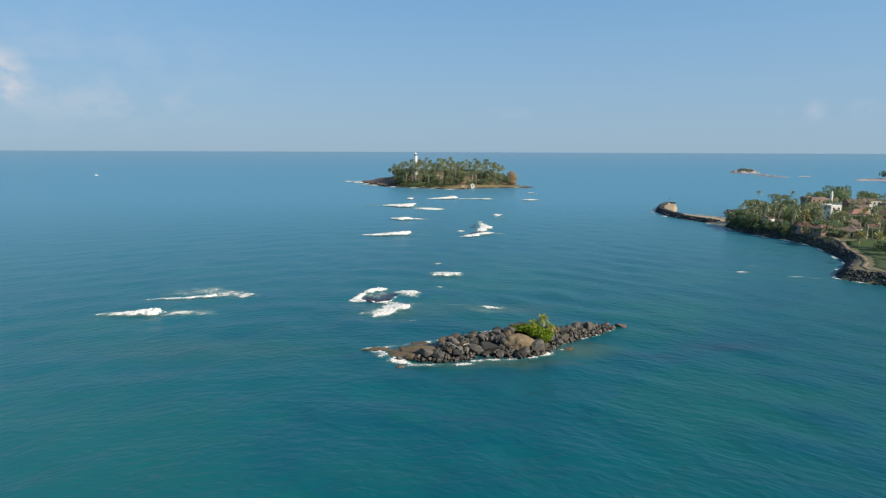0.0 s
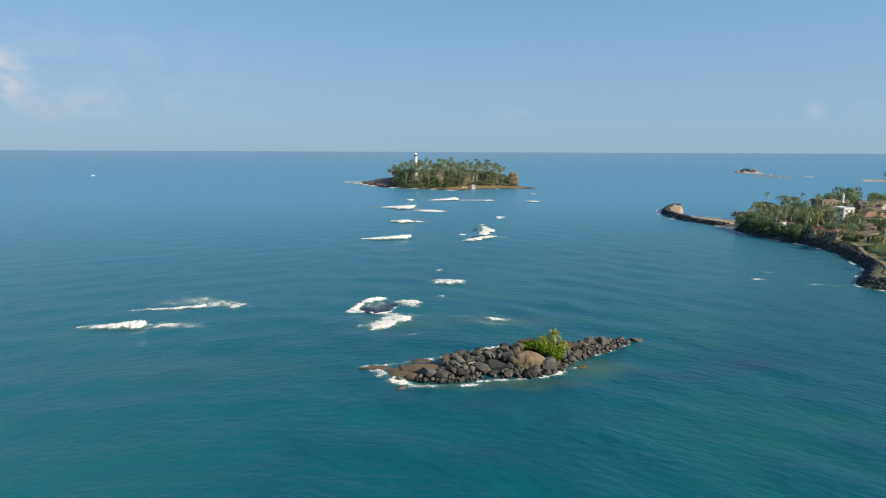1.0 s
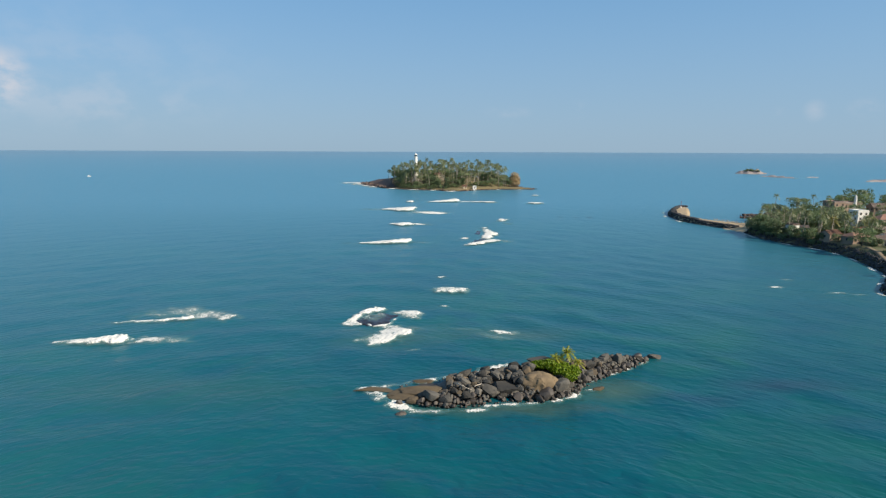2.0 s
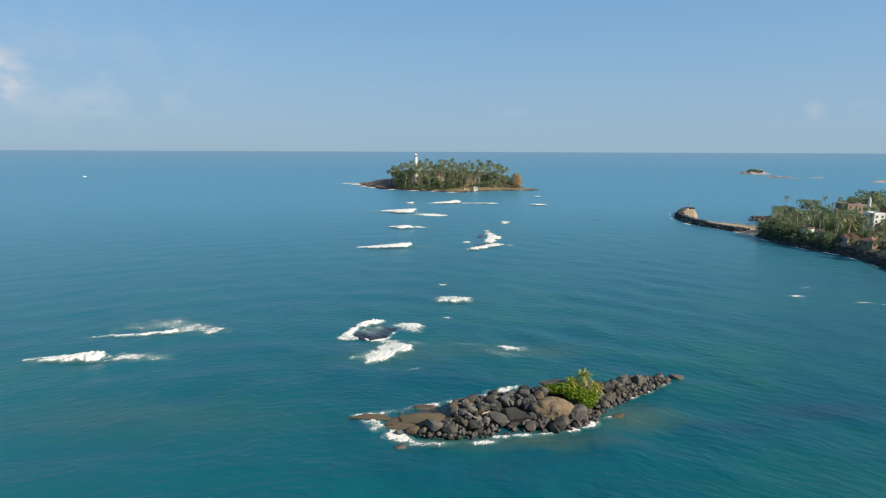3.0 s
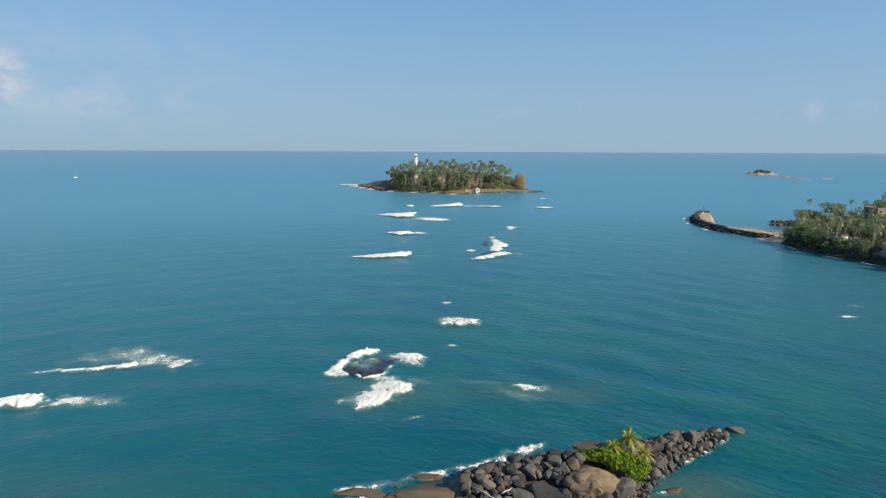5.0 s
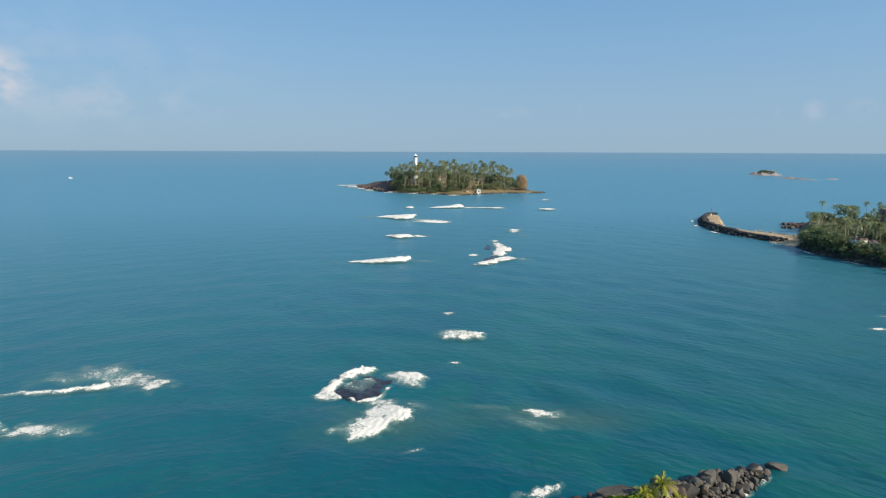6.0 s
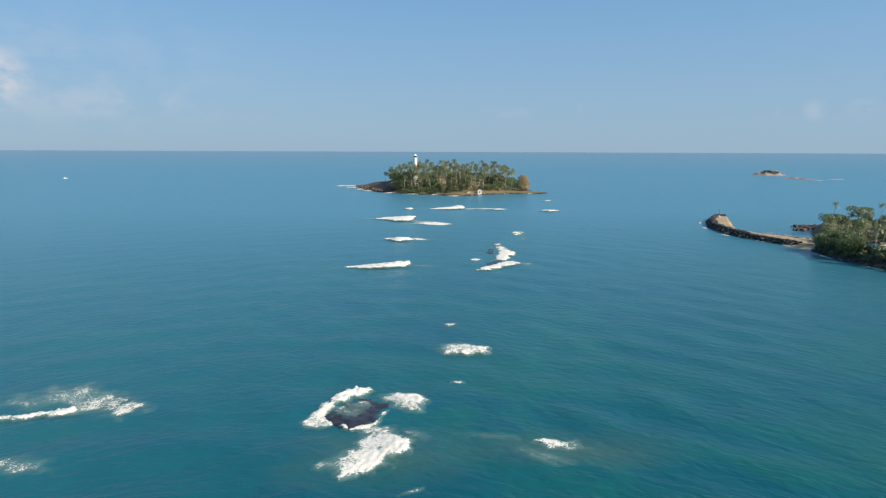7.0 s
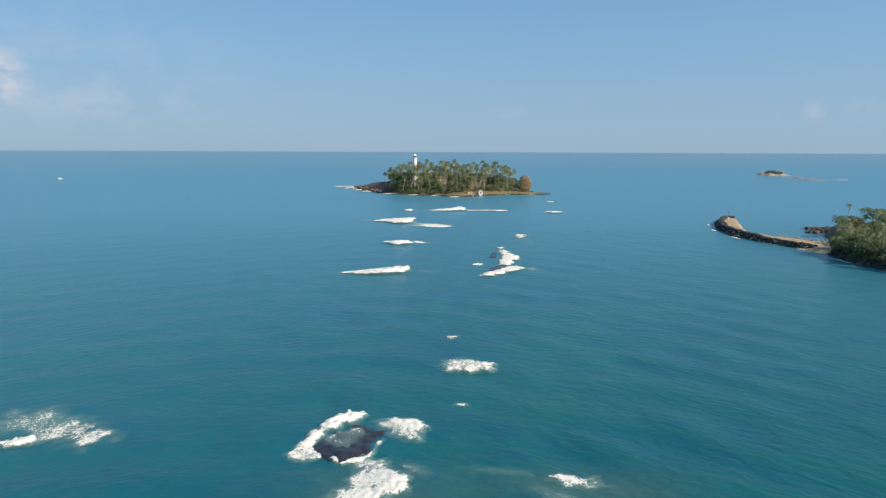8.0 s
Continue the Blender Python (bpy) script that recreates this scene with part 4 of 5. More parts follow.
surge("breaking_wave", ((76, 580), (84, 594), (94, 592), (97, 584), (86, 575)), CRESTING, 1.4, 1.25, (-0.5, -1), 0.75, 1.6, 63, FAR_FOAM, soft=3.2, rag=2, grain=8)
surge("breaking_wave", ((94, 670), (101, 684), (107, 676), (104, 666)), CRESTING, 1.0, 1.2, (0, -1), 0.9, 2.0, 64, FAR_FOAM, soft=5, rag=2, grain=8)
# the long reef further out: white water winding along its back
surge("breaking_wave", ((9, 343), (11, 350), (16, 354), (20, 363), (28, 368), (32, 362), (28, 355), (20, 349), (15, 342)), CRESTING, 0.9, 1.3, (0.4, -1), 0.82, 0.9, 65, FAR_FOAM, soft=2.2, rag=1.6, grain=5)
surge("breaking_wave", ((20, 368), (21, 380), (24, 392), (21, 404), (22, 420), (26, 416), (29, 400), (32, 386), (28, 374), (25, 366)), CRESTING, 0.9, 1.25, (1, -0.2), 0.75, 1.1, 66, FAR_FOAM, soft=2.6, rag=2.2, grain=6)
surge("breaking_wave", ((36, 446), (38, 458), (44, 466), (48, 458), (44, 444)), CRESTING, 0.8, 1.05, (0, 1), 0.7, 1.2, 67, FAR_FOAM, soft=4, rag=2.5, grain=7)
surge("foam_patch", ((30, 366), (38, 362), (40, 356), (32, 354)), LACE, 0.1, 0.75, (-1, 0), 0.6, 1.0, 68, FAR_FOAM, "foam on the sea", 3, 1.6, grain=6)
surge("foam_patch", ((41, 440), (48, 444), (46, 428), (40, 430)), LACE, 0.1, 0.7, (0, 1), 0.6, 1.2, 69, FAR_FOAM, "foam on the sea", 4, 2, grain=6)
surge("foam_patch", ((6, 368), (9, 374), (13, 371), (11, 366)), LACE, 0.2, 1.0, (0, 1), 0.8, 0.9, 70, FAR_FOAM, "foam on the sea", 2, 1.2, grain=5)
# thin foam over sunken rocks
TRAILS = ((15, 191.8, 9, 4, -8, 0.9), (11, 187.5, 13, 4, -30, 0.55), (3, 194.5, 13, 3, -10, 0.42), (-4, 264.5, 4, 4, 0, 0.85), (-11.5, 177, 5, 1.6, 30, 0.75), (127, 249, 7, 3, 0, 0.95), (145, 240, 10, 2.4, -4, 0.8), (152, 237.5, 7, 2, -8, 0.6),
          (139, 262, 5, 3, 0, 0.75), (-3.0, 220.8, 4, 2.2, 0, 0.95), (110, 472, 5, 7, 0, 0.6), (88, 476, 4, 6, 0, 0.55), (100, 474, 4, 5, 0, 0.55))
for k, (x, y, ln, wd, tn, de) in enumerate(TRAILS):
    foam("foam_patch", (x, y), ln * 1.3, wd * 1.45, tn, LACE, 0.1, de, None, 80 + k, step=0.4 if y < 300 else 1.0)

# ---- lighthouse island ----
ISLAND = ((-114, 872), (-104, 838), (-92, 812), (-78, 786), (-66, 773), (-45, 757), (-24, 749), (-4, 742), (10, 729), (24, 737), (44, 751), (73, 762), (112, 765), (114, 772), (100, 786),
          (98, 815), (88, 850), (62, 895), (8, 928), (-50, 922), (-96, 900))
WOODED = ((-66, 800), (-63, 780), (-46, 763), (-24, 755), (0, 749), (20, 750), (32, 756), (44, 760), (66, 768), (84, 774), (86, 800), (80, 840), (55, 880), (5, 908), (-45, 900), (-66, 860))


def island_height(d, x, y):
    hill = 12.0 * math.exp(-((x - 2) / 72) ** 4 - ((y - 812) / 48) ** 2)
    shore = min(d * 0.35, 2.0) if x > -60 else min(d * 0.28, 6.0)
    return shore + hill * min(1, d / 25) + 0.5 * rough_at(x, y, 12, 3) * min(1, d / 4)


def island_z(x, y):
    d = float(edge_distance(np.array([x]), np.array([y]), ISLAND)[0])
    return island_height(max(d, 0.1), x, y)


ob = land("lighthouse_island_ground", ISLAND, 3.0, island_height, SOIL, 2.5, 5.0)
tagged(ob, "low wooded island of dark soil ringed with rock", "island", kind="structure")

ob = land("west_point", ((-114, 872), (-104, 838), (-92, 812), (-78, 786), (-67, 774), (-58, 776), (-58, 800), (-64, 850), (-92, 898)), 2.0, lambda d, x, y: island_z(x, y) + 0.5, SHORE, 2.0, 5.5, -1.2)
tagged(ob, "bare dark rock slope on the island's western point", "rock point", kind="structure")


def shore_rocks(name, outline, spacing, wide, sizes, material, label, seed, height=0.6, closed=True):
    rng = random.Random(seed)
    pts = list(outline) + ([outline[0]] if closed else [])
    spots = [(x, y, height * rng.random(), rng.uniform(*sizes)) for x, y, w in along(pts, spacing, rng, wide)]
    ob = loose_rocks(name, spots, material, None, seed)
    tagged(ob, label, "rocks", kind="stuff")


shore_rocks("island_shore_rocks", ISLAND, 0.8, 4.5, (0.7, 1.7), SHORE, "brown shore rocks round the wooded island", 21)
shore_rocks("island_west_rocks", ((-112, 868), (-100, 838), (-90, 815), (-76, 792), (-68, 780)), 0.35, 8.0, (0.7, 1.9), SHORE, "dark bare rocks on the island's western point", 22, 2.4, False)


def lighthouse():
    z0 = island_z(-35.5, 785)
    t = thing("lighthouse", (-35.5, 785, z0 - 0.3), "tall white round lighthouse rising from palm trees", "lighthouse")
    top = 44.8 - z0
    bm = bmesh.new()
    h = top - 5.6
    tube(bm, [(0, 0, 0), (0, 0, 1.2), (0, 0, 1.25), (0, 0, h * 0.5), (0, 0, h)], [3.4, 3.3, 2.9, 2.5, 2.1], 24)
    part("tower", bm, WHITE, t)
    bm = bmesh.new()
    tube(bm, [(0, 0, h - 0.5), (0, 0, h), (0, 0, h + 0.25)], [2.1, 2.7, 2.7], 24)
    part("gallery", bm, WHITE, t)
    bm = bmesh.new()
    for k in range(16):
        a = k * math.pi / 8
        tube(bm, [(2.6 * math.cos(a), 2.6 * math.sin(a), h + 0.25), (2.6 * math.cos(a), 2.6 * math.sin(a), h + 1.3)], [0.05, 0.05], 4)
    ring = [(2.6 * math.cos(k * math.pi / 8), 2.6 * math.sin(k * math.pi / 8), h + 1.3) for k in range(17)]
    tube(bm, ring, [0.05] * 17, 4)
    part("railing", bm, WHITE, t)
    bm = bmesh.new()
    tube(bm, [(0, 0, h + 0.25), (0, 0, h + 1.2)], [1.65, 1.65], 16)
    part("lantern_base", bm, WHITE, t)
    bm = bmesh.new()
    tube(bm, [(0, 0, h + 1.2), (0, 0, h + 3.2)], [1.5, 1.5], 16)
    part("lantern_glass", bm, PANE, t, "dark lantern glazing")
    bm = bmesh.new()
    tube(bm, [(0, 0, h + 3.2), (0, 0, h + 3.5), (0, 0, h + 4.3), (0, 0, h + 5.0), (0, 0, h + 5.15), (0, 0, h + 5.6)], [1.95, 1.8, 1.45, 0.6, 0.2, 0.12], 16)
    part("dome", bm, WHITE, t, smooth=False)
    for k in range(4):
        bm = bmesh.new()
        r = 2.9 - 0.8 * (4 + 6 * k) / h
        box(bm, -0.4, -r - 0.12, 4 + 6 * k, 0.4, -r + 0.25, 5.4 + 6 * k)
        part("window", bm, PANE, t)


lighthouse()


def house(at, w, d, h, turn, wall, roof, style, label, storeys=1, category="house", group="houses of the village", bays=None):
    """A small masonry house: walls, roof, windows and a door; its front looks along -y."""
    t = thing("house", at, label, category, group, turn)
    bm = bmesh.new()
    vs = box(bm, -w / 2, -d / 2, -2.5, w / 2, d / 2, h)
    if style == "gable":
        for s in (-1, 1):
            a, b, c = (bm.verts.new((s * w / 2, y, z)) for y, z in ((-d / 2, h), (d / 2, h), (0, h + d * 0.3)))
            bm.faces.new((a, b, c))
    part("wall", bm, wall, t)
    bm = bmesh.new()
    o = 0.5
    if style == "gable":
        rise = d * 0.3
        for s in (-1, 1):
            lo, hi = h - o * 0.6, h + rise
            vv = [bm.verts.new(p) for p in ((-w / 2 - o, s * (d / 2 + o), lo), (w / 2 + o, s * (d / 2 + o), lo), (w / 2 + o, 0, hi + 0.03), (-w / 2 - o, 0, hi + 0.03))]
            f = bm.faces.new(vv if s < 0 else vv[::-1])
        ex = bmesh.ops.solidify(bm, geom=bm.faces[:], thickness=-0.18)
    elif style == "hip":
        rise, k = d * 0.32, min(w, d) * 0.45
        low = [bm.verts.new(p) for p in ((-w / 2 - o, -d / 2 - o, h), (w / 2 + o, -d / 2 - o, h), (w / 2 + o, d / 2 + o, h), (-w / 2 - o, d / 2 + o, h))]
        top = [bm.verts.new(p) for p in ((-w / 2 + k, 0, h + rise), (w / 2 - k, 0, h + rise))]
        for q in ((low[0], low[1], top[1], top[0]), (low[2], low[3], top[0], top[1]), (low[1], low[2], top[1]), (low[3], low[0], top[0]), (low[3], low[2], low[1], low[0])):
            bm.faces.new(q)
    else:
        box(bm, -w / 2 - 0.25, -d / 2 - 0.25, h, w / 2 + 0.25, d / 2 + 0.25, h + 0.25)
        for x0, y0, x1, y1 in ((-w / 2, -d / 2, w / 2, -d / 2 + 0.2), (-w / 2, d / 2 - 0.2, w / 2, d / 2), (-w / 2, -d / 2 + 0.2, -w / 2 + 0.2, d / 2 - 0.2), (w / 2 - 0.2, -d / 2 + 0.2, w / 2, d / 2 - 0.2)):
            box(bm, x0, y0, h + 0.25, x1, y1, h + 1.0)
    part("roof", bm, roof, t)
    n = bays or max(2, int(w / 3.2))
    m = max(1, int(d / 4))
    floor_h = h / storeys
    for s in range(storeys):
        for k in range(n):
            x = -w / 2 + (k + 0.5) * w / n
            if s == 0 and k == n // 2:
                bm = bmesh.new()
                box(bm, x - 0.5, -d / 2 - 0.04, 0, x + 0.5, -d / 2 + 0.1, 2.1)
                part("door", bm, DARKWOOD, t)
                continue
            fr = window_part(t, (x, -d / 2, s * floor_h + floor_h * 0.36), 1.2, floor_h * 0.4, 0)
        for k in range(m):
            window_part(t, (-w / 2, -d / 2 + (k + 0.5) * d / m, s * floor_h + floor_h * 0.36), 1.1, floor_h * 0.4, -90)
    return t


def window_part(t, at, w, h, turn):
    bm = bmesh.new()
    for x0, z0, x1, z1 in ((-w / 2, 0, -w / 2 + 0.1, h), (w / 2 - 0.1, 0, w / 2, h), (-w / 2 + 0.1, 0, w / 2 - 0.1, 0.1), (-w / 2 + 0.1, h - 0.1, w / 2 - 0.1, h)):
        box(bm, x0, -0.08, z0, x1, 0.05, z1)
    fr = part("window", bm, DARKWOOD, t)
    fr.matrix_basis = pose(*at, 0, 0, turn)
    bm = bmesh.new()
    box(bm, -w / 2 + 0.1, -0.03, 0.1, w / 2 - 0.1, 0.03, h - 0.1)
    part("pane", bm, PANE, fr)
    return fr


house((38, 749, island_z(38, 749)), 4.6, 4.6, 4.2, 90, WHITE, WHITE, "gable", "small white gabled hut on the island's shore", 1, "hut", "island buildings")
house((25.5, 747, island_z(25.5, 747)), 4.5, 4.0, 2.6, 10, CREAM, TILE, "gable", "small cream hut with a tiled roof near the shore", 1, "hut", "island buildings")
house((-6, 786, island_z(-6, 786) + 1.5), 13, 8, 5.0, 0, CREAM, TILE, "hip", "cream keeper's house with a faded tiled roof among palms", 2, "house", "island buildings")


def scatter(outline, spacing, rng, tries=4000, clear=()):
    xs, ys = [p[0] for p in outline], [p[1] for p in outline]
    res = []
    for _ in range(tries):
        x, y = rng.uniform(min(xs), max(xs)), rng.uniform(min(ys), max(ys))
        if float(edge_distance(np.array([x]), np.array([y]), outline)[0]) < 0:
            continue
        if any(math.hypot(x - a, y - b) < r for a, b, r in clear) or any(math.hypot(x - a, y - b) < spacing for a, b in res):
            continue
        res.append((x, y))
    return res


def stock():
    """One of each kind of tree, to be copied."""
    palms = [palm_tree((0, 0, 0), 15.5 + 1.1 * k, 0.6 + 0.6 * k, 0, "tall coconut palm with a slender pale trunk", 300 + k, None, 4.6, 16) for k in range(5)]
    broad = [broad_tree((0, 0, 0), 9.5 + 1.2 * k, 9.0 + 0.6 * k, 0, "dense dark green broadleaf tree", 320 + k, None, 900, 0.95) for k in range(4)]
    return palms, broad


PALMS, BROADS = stock()
used = set()


def plant(kind, at, turn, scale):
    """Sets the next tree of a kind: the first one itself, then copies."""
    if kind.name not in used:
        used.add(kind.name)
        kind.matrix_basis = pose(*at, 0, 0, turn) @ Matrix.Diagonal((scale, scale, scale, 1))
        return kind
    c = copy_thing(kind, Matrix.Identity(4))
    c.matrix_basis = pose(*at, 0, 0, turn) @ Matrix.Diagonal((scale, scale, scale, 1))
    return c


def plant_island():
    rng = random.Random(8)
    clear = ((-35.5, 785, 3.2), (-6, 785, 6.5), (38, 750, 6), (26, 747, 5))
    for x, y in scatter(WOODED, 6.0, rng, 5000, clear):
        edge = float(edge_distance(np.array([x]), np.array([y]), WOODED)[0])
        back = y > 850
        if back and rng.random() < 0.6:
            continue
        z = island_z(x, y) - 0.2
        if rng.random() < (0.68 if edge > 7 else 0.45):
            k = 1.0 if x < 50 else 1.08
            plant(rng.choice(PALMS), (x, y, z), rng.uniform(0, 360), k * rng.uniform(0.85, 1.2) * (0.92 if x < -52 else 1))
        else:
            plant(rng.choice(BROADS), (x, y, z), rng.uniform(0, 360), rng.uniform(0.65, 1.15))
    # undergrowth that fills the wood's seaward edge
    for x, y in scatter(((-60, 782), (-46, 764), (-22, 756), (4, 749), (20, 750), (44, 761), (80, 774), (78, 784), (44, 772), (0, 764), (-40, 776)), 5.0, rng, 700, clear[1:2]):
        if rng.random() < 0.5:
            plant(rng.choice(PALMS), (x, y, island_z(x, y) - 0.4), rng.uniform(0, 360), rng.uniform(0.4, 0.75))
        else:
            plant(rng.choice(BROADS), (x, y, island_z(x, y) - 1.0), rng.uniform(0, 360), rng.uniform(0.45, 0.7))
    for x, y in scatter(((-62, 778), (-46, 760), (-24, 752), (2, 745), (18, 744), (22, 752), (2, 755), (-24, 762), (-50, 776)), 3.6, rng, 500):
        plant(rng.choice(BROADS), (x, y, island_z(x, y) - 1.2), rng.uniform(0, 360), rng.uniform(0.36, 0.52))
    for x, y, k in ((-37.5, 779, 1.08), (-33, 777, 1.08), (-35.5, 773, 1.1), (-40.5, 776, 1.1), (-30, 774, 1.12), (-35, 766, 1.1), (-39, 768, 1.1), (-27, 770, 1.12), (-34, 769, 1.1), (-37, 771, 1.05)):
        plant(PALMS[int(y) % 5], (x, y, island_z(x, y) - 0.2), x * 40, k)
    for x, y in ((-70, 800), (-72.5, 806)):
        plant(PALMS[0], (x, y, island_z(x, y)), 40, 0.95)


plant_island()
crown_tree((90.5, 779, island_z(90, 779)), [((0, 0, 4.5), (7.2, 6, 4.5)), ((0.6, 0, 9.5), (7.4, 6, 5.4)), ((0, 0, 14.2), (6.0, 5, 4.4)), ((-3, -1, 7), (4, 4, 4)), ((3, -1, 6), (4.4, 4, 4.4))],
           5200, 1.0, DRY, "round pale yellow-brown tree at the wood's edge", 333)
for k, (x, y) in enumerate(((-60, 781), (-56, 777), (-63, 786))):
    broad_tree((x, y, island_z(x, y) - 1), 6.5, 8, k * 70, "low dry yellowish shrubby tree on the shore", 340 + k, DRY, 500, 0.9)
ISURF = ((-101, 826, 30, 22, 50), (-114, 856, 30, 34, 20), (-92, 806, 24, 14, 45), (-126, 882, 50, 20, 8), (-88, 797, 26, 14, 50), (-62, 767, 26, 8, 28), (-36, 751, 20, 6, 18), (-12, 741, 14, 6, 24), (8, 727, 18, 7, 0), (38, 744, 12, 4, 30), (66, 757, 12, 4, 14), (96, 762, 14, 4, 0))
for k, (x, y, ln, wd, tn) in enumerate(ISURF):
    foam("surf_foam", (x, y), ln * 1.3, wd * 1.3, tn, "white surf breaking on the island's rocky shore", 0.7, 1.15, CREST, 140 + k, group="surf round the island", step=1.0)

# ---- mainland: breakwater, shore and village ----
MAIN = ((199, 408), (190, 395), (187.5, 370), (193, 353), (199, 334), (201, 317), (196, 298), (191, 279), (185, 267), (174, 254), (164, 243), (160.5, 235), (167, 230), (171, 224.5), (186, 200),
        (225, 150), (330, 80), (620, 60), (640, 520), (420, 540), (330, 505), (285, 492), (248, 486), (228, 458), (212, 425))


def main_height(d, x, y):
    z = min(0.85 * d, 5.2) + 0.35 * rough_at(x, y, 25, 7) * min(1, d / 8)
    if y < 300:
        z = min(0.85 * d, 3.6)
    return z + min(1.2, max(0.0, (d - 25) * 0.02))


def main_z(x, y):
    d = float(edge_distance(np.array([x]), np.array([y]), MAIN)[0])
    return main_height(max(0.1, d), x, y)


ob = land("mainland_ground", MAIN, 2.6, main_height, TOWN, 1.2, 9.0)
tagged(ob, "low headland of bare earth and scrub behind a stone shore", "ground", kind="structure")
BREAK = ((188, 412), (178, 434), (173, 456), (176.5, 488), (187, 513), (200, 534), (209, 536), (210.5, 529), (201.5, 506), (191, 482), (185.5, 464), (190, 446), (206, 431), (216, 424), (206, 404), (196, 400))


def break_height(d, x, y):
    top = min(2.3, max(2.0, 2.0 + (y - 436) * 0.05))
    return min(1.5 * d, top) + 0.15 * rough_at(x, y, 4, 2)


ob = land("breakwater", BREAK, 1.5, break_height, RUBBLE, 0.6, 4.0)
tagged(ob, "curved breakwater topped with pale sand", "breakwater", kind="structure")
rng = random.Random(31)
OUTER = ((190, 409), (180.5, 431), (174.5, 455), (177, 485), (186.5, 510), (199, 532), (208, 536))
spots = [(x + 1.0, y, 1.7 + 0.75 * w * -1 + rng.uniform(-0.3, 0.4), rng.uniform(0.5, 1.05)) for x, y, w in along(OUTER, 0.16, rng, 2.4)]
spots = [(x, y, max(0.0, min(2.4 if y < 440 else 3.1, 1.6 * (float(edge_distance(np.array([x]), np.array([y]), BREAK)[0])))), s) for x, y, z, s in spots]
spots += [(x + 3.2, y, 2.3 + rng.uniform(-0.2, 0.5) + (0.5 if y > 470 else 0), rng.uniform(0.7, 1.2)) for x, y, w in along(OUTER[3:], 0.5, rng, 1.3)]
ob = loose_rocks("armour_stones", spots, ARMOUR, None, 33)
tagged(ob, "dark armour stones on the breakwater's seaward side", "rocks", kind="stuff")
pale = [(x, y, 2.3 + 0.2 * rng.random(), rng.uniform(0.25, 0.6)) for x, y, w in along(((214, 422), (203, 432), (192, 446)), 1.0, rng, 2.6)]
ob = loose_rocks("pale_stones", pale, DRIFT, None, 37)
tagged(ob, "pale broken stones heaped on the breakwater", "rocks", kind="stuff")


def beacon(x, y, z):
    t = thing("beacon", (x, y, z), "small red beacon post at the breakwater's end", "beacon")
    bm = bmesh.new()
    tube(bm, [(0, 0, -0.6), (0, 0, 0.5), (0, 0, 0.52)], [0.7, 0.6, 0.2], 10)
    part("footing", bm, WHITE, t)
    bm = bmesh.new()
    tube(bm, [(0, 0, 0.5), (0, 0, 4.2)], [0.16, 0.12], 8)
    part("post", bm, REDWOOD, t)
    bm = bmesh.new()
    tube(bm, [(0, 0, 4.2), (0, 0, 4.8), (0, 0, 5.0)], [0.28, 0.28, 0.05], 10)
    part("lamp_housing", bm, REDWOOD, t)


beacon(202, 526, 3.0)
ob = land("beach", ((191, 396), (187, 405), (184, 416), (187, 424), (200, 420), (207, 411), (203, 399)), 1.5, lambda d, x, y: min(0.22 * d, 1.6), SAND, 0.8, 6.0)
tagged(ob, "small pale sand beach at the breakwater's root", "beach", kind="structure")

# stone revetment along the shore
REV = ((197, 404), (190, 393), (188.5, 370), (194, 353), (200, 334), (202, 317), (197.5, 298), (192.5, 279), (186.5, 267), (176, 254), (166, 243.5), (163, 236), (168, 232), (174, 225.5), (188, 201), (224, 153))
spots = []
for x, y, w in along(REV, 0.11, rng, 2.8):
    d = float(edge_distance(np.array([x]), np.array([y]), MAIN)[0])
    if d < -0.6:
        continue
    spots.append((x, y, max(-0.2, min(5.0 if y > 300 else 3.5, 1.0 * d)) + 0.2, rng.uniform(0.35, 0.75)))
ob = loose_rocks("revetment_stones", spots, ARMOUR, None, 35)
tagged(ob, "black stone revetment along the village shore", "rocks", kind="stuff")
spots = [(x, y, 0.6 * rng.random(), rng.uniform(0.6, 1.6)) for x, y, w in along(((228, 470), (250, 488), (285, 494), (330, 507)), 0.5, rng, 4)]
spots += [(x, y, 0.9 * rng.random(), rng.uniform(0.6, 1.5)) for x, y, w in along(((236, 489), (252, 491), (277, 492)), 0.4, rng, 2.5)]
ob = loose_rocks("harbour_rocks", spots, SHORE, None, 36)
tagged(ob, "brown rocks along the harbour side of the headland", "rocks", kind="stuff")


def ribbon(name, line, wide, z, material, label, category):
    verts, faces = [], []
    for i, (x, y) in enumerate(line):
        a, b = line[max(0, i - 1)], line[min(len(line) - 1, i + 1)]
        nx, ny = -(b[1] - a[1]), b[0] - a[0]
        ln = math.hypot(nx, ny)
        for s, lift in ((-0.5, -0.6), (-0.49, 0), (0.49, 0), (0.5, -0.6)):
            px, py = x + nx / ln * wide * s, y + ny / ln * wide * s
            verts.append((px, py, max(main_z(px, py), main_z(x, y)) + z + lift))
    for i in range(len(line) - 1):
        for k in range(3):
            faces.append((4 * i + k, 4 * i + k + 1, 4 * i + k + 5, 4 * i + k + 4))
    ob = mesh_np(name, verts, faces, material)
    tagged(ob, label, category, kind="structure")


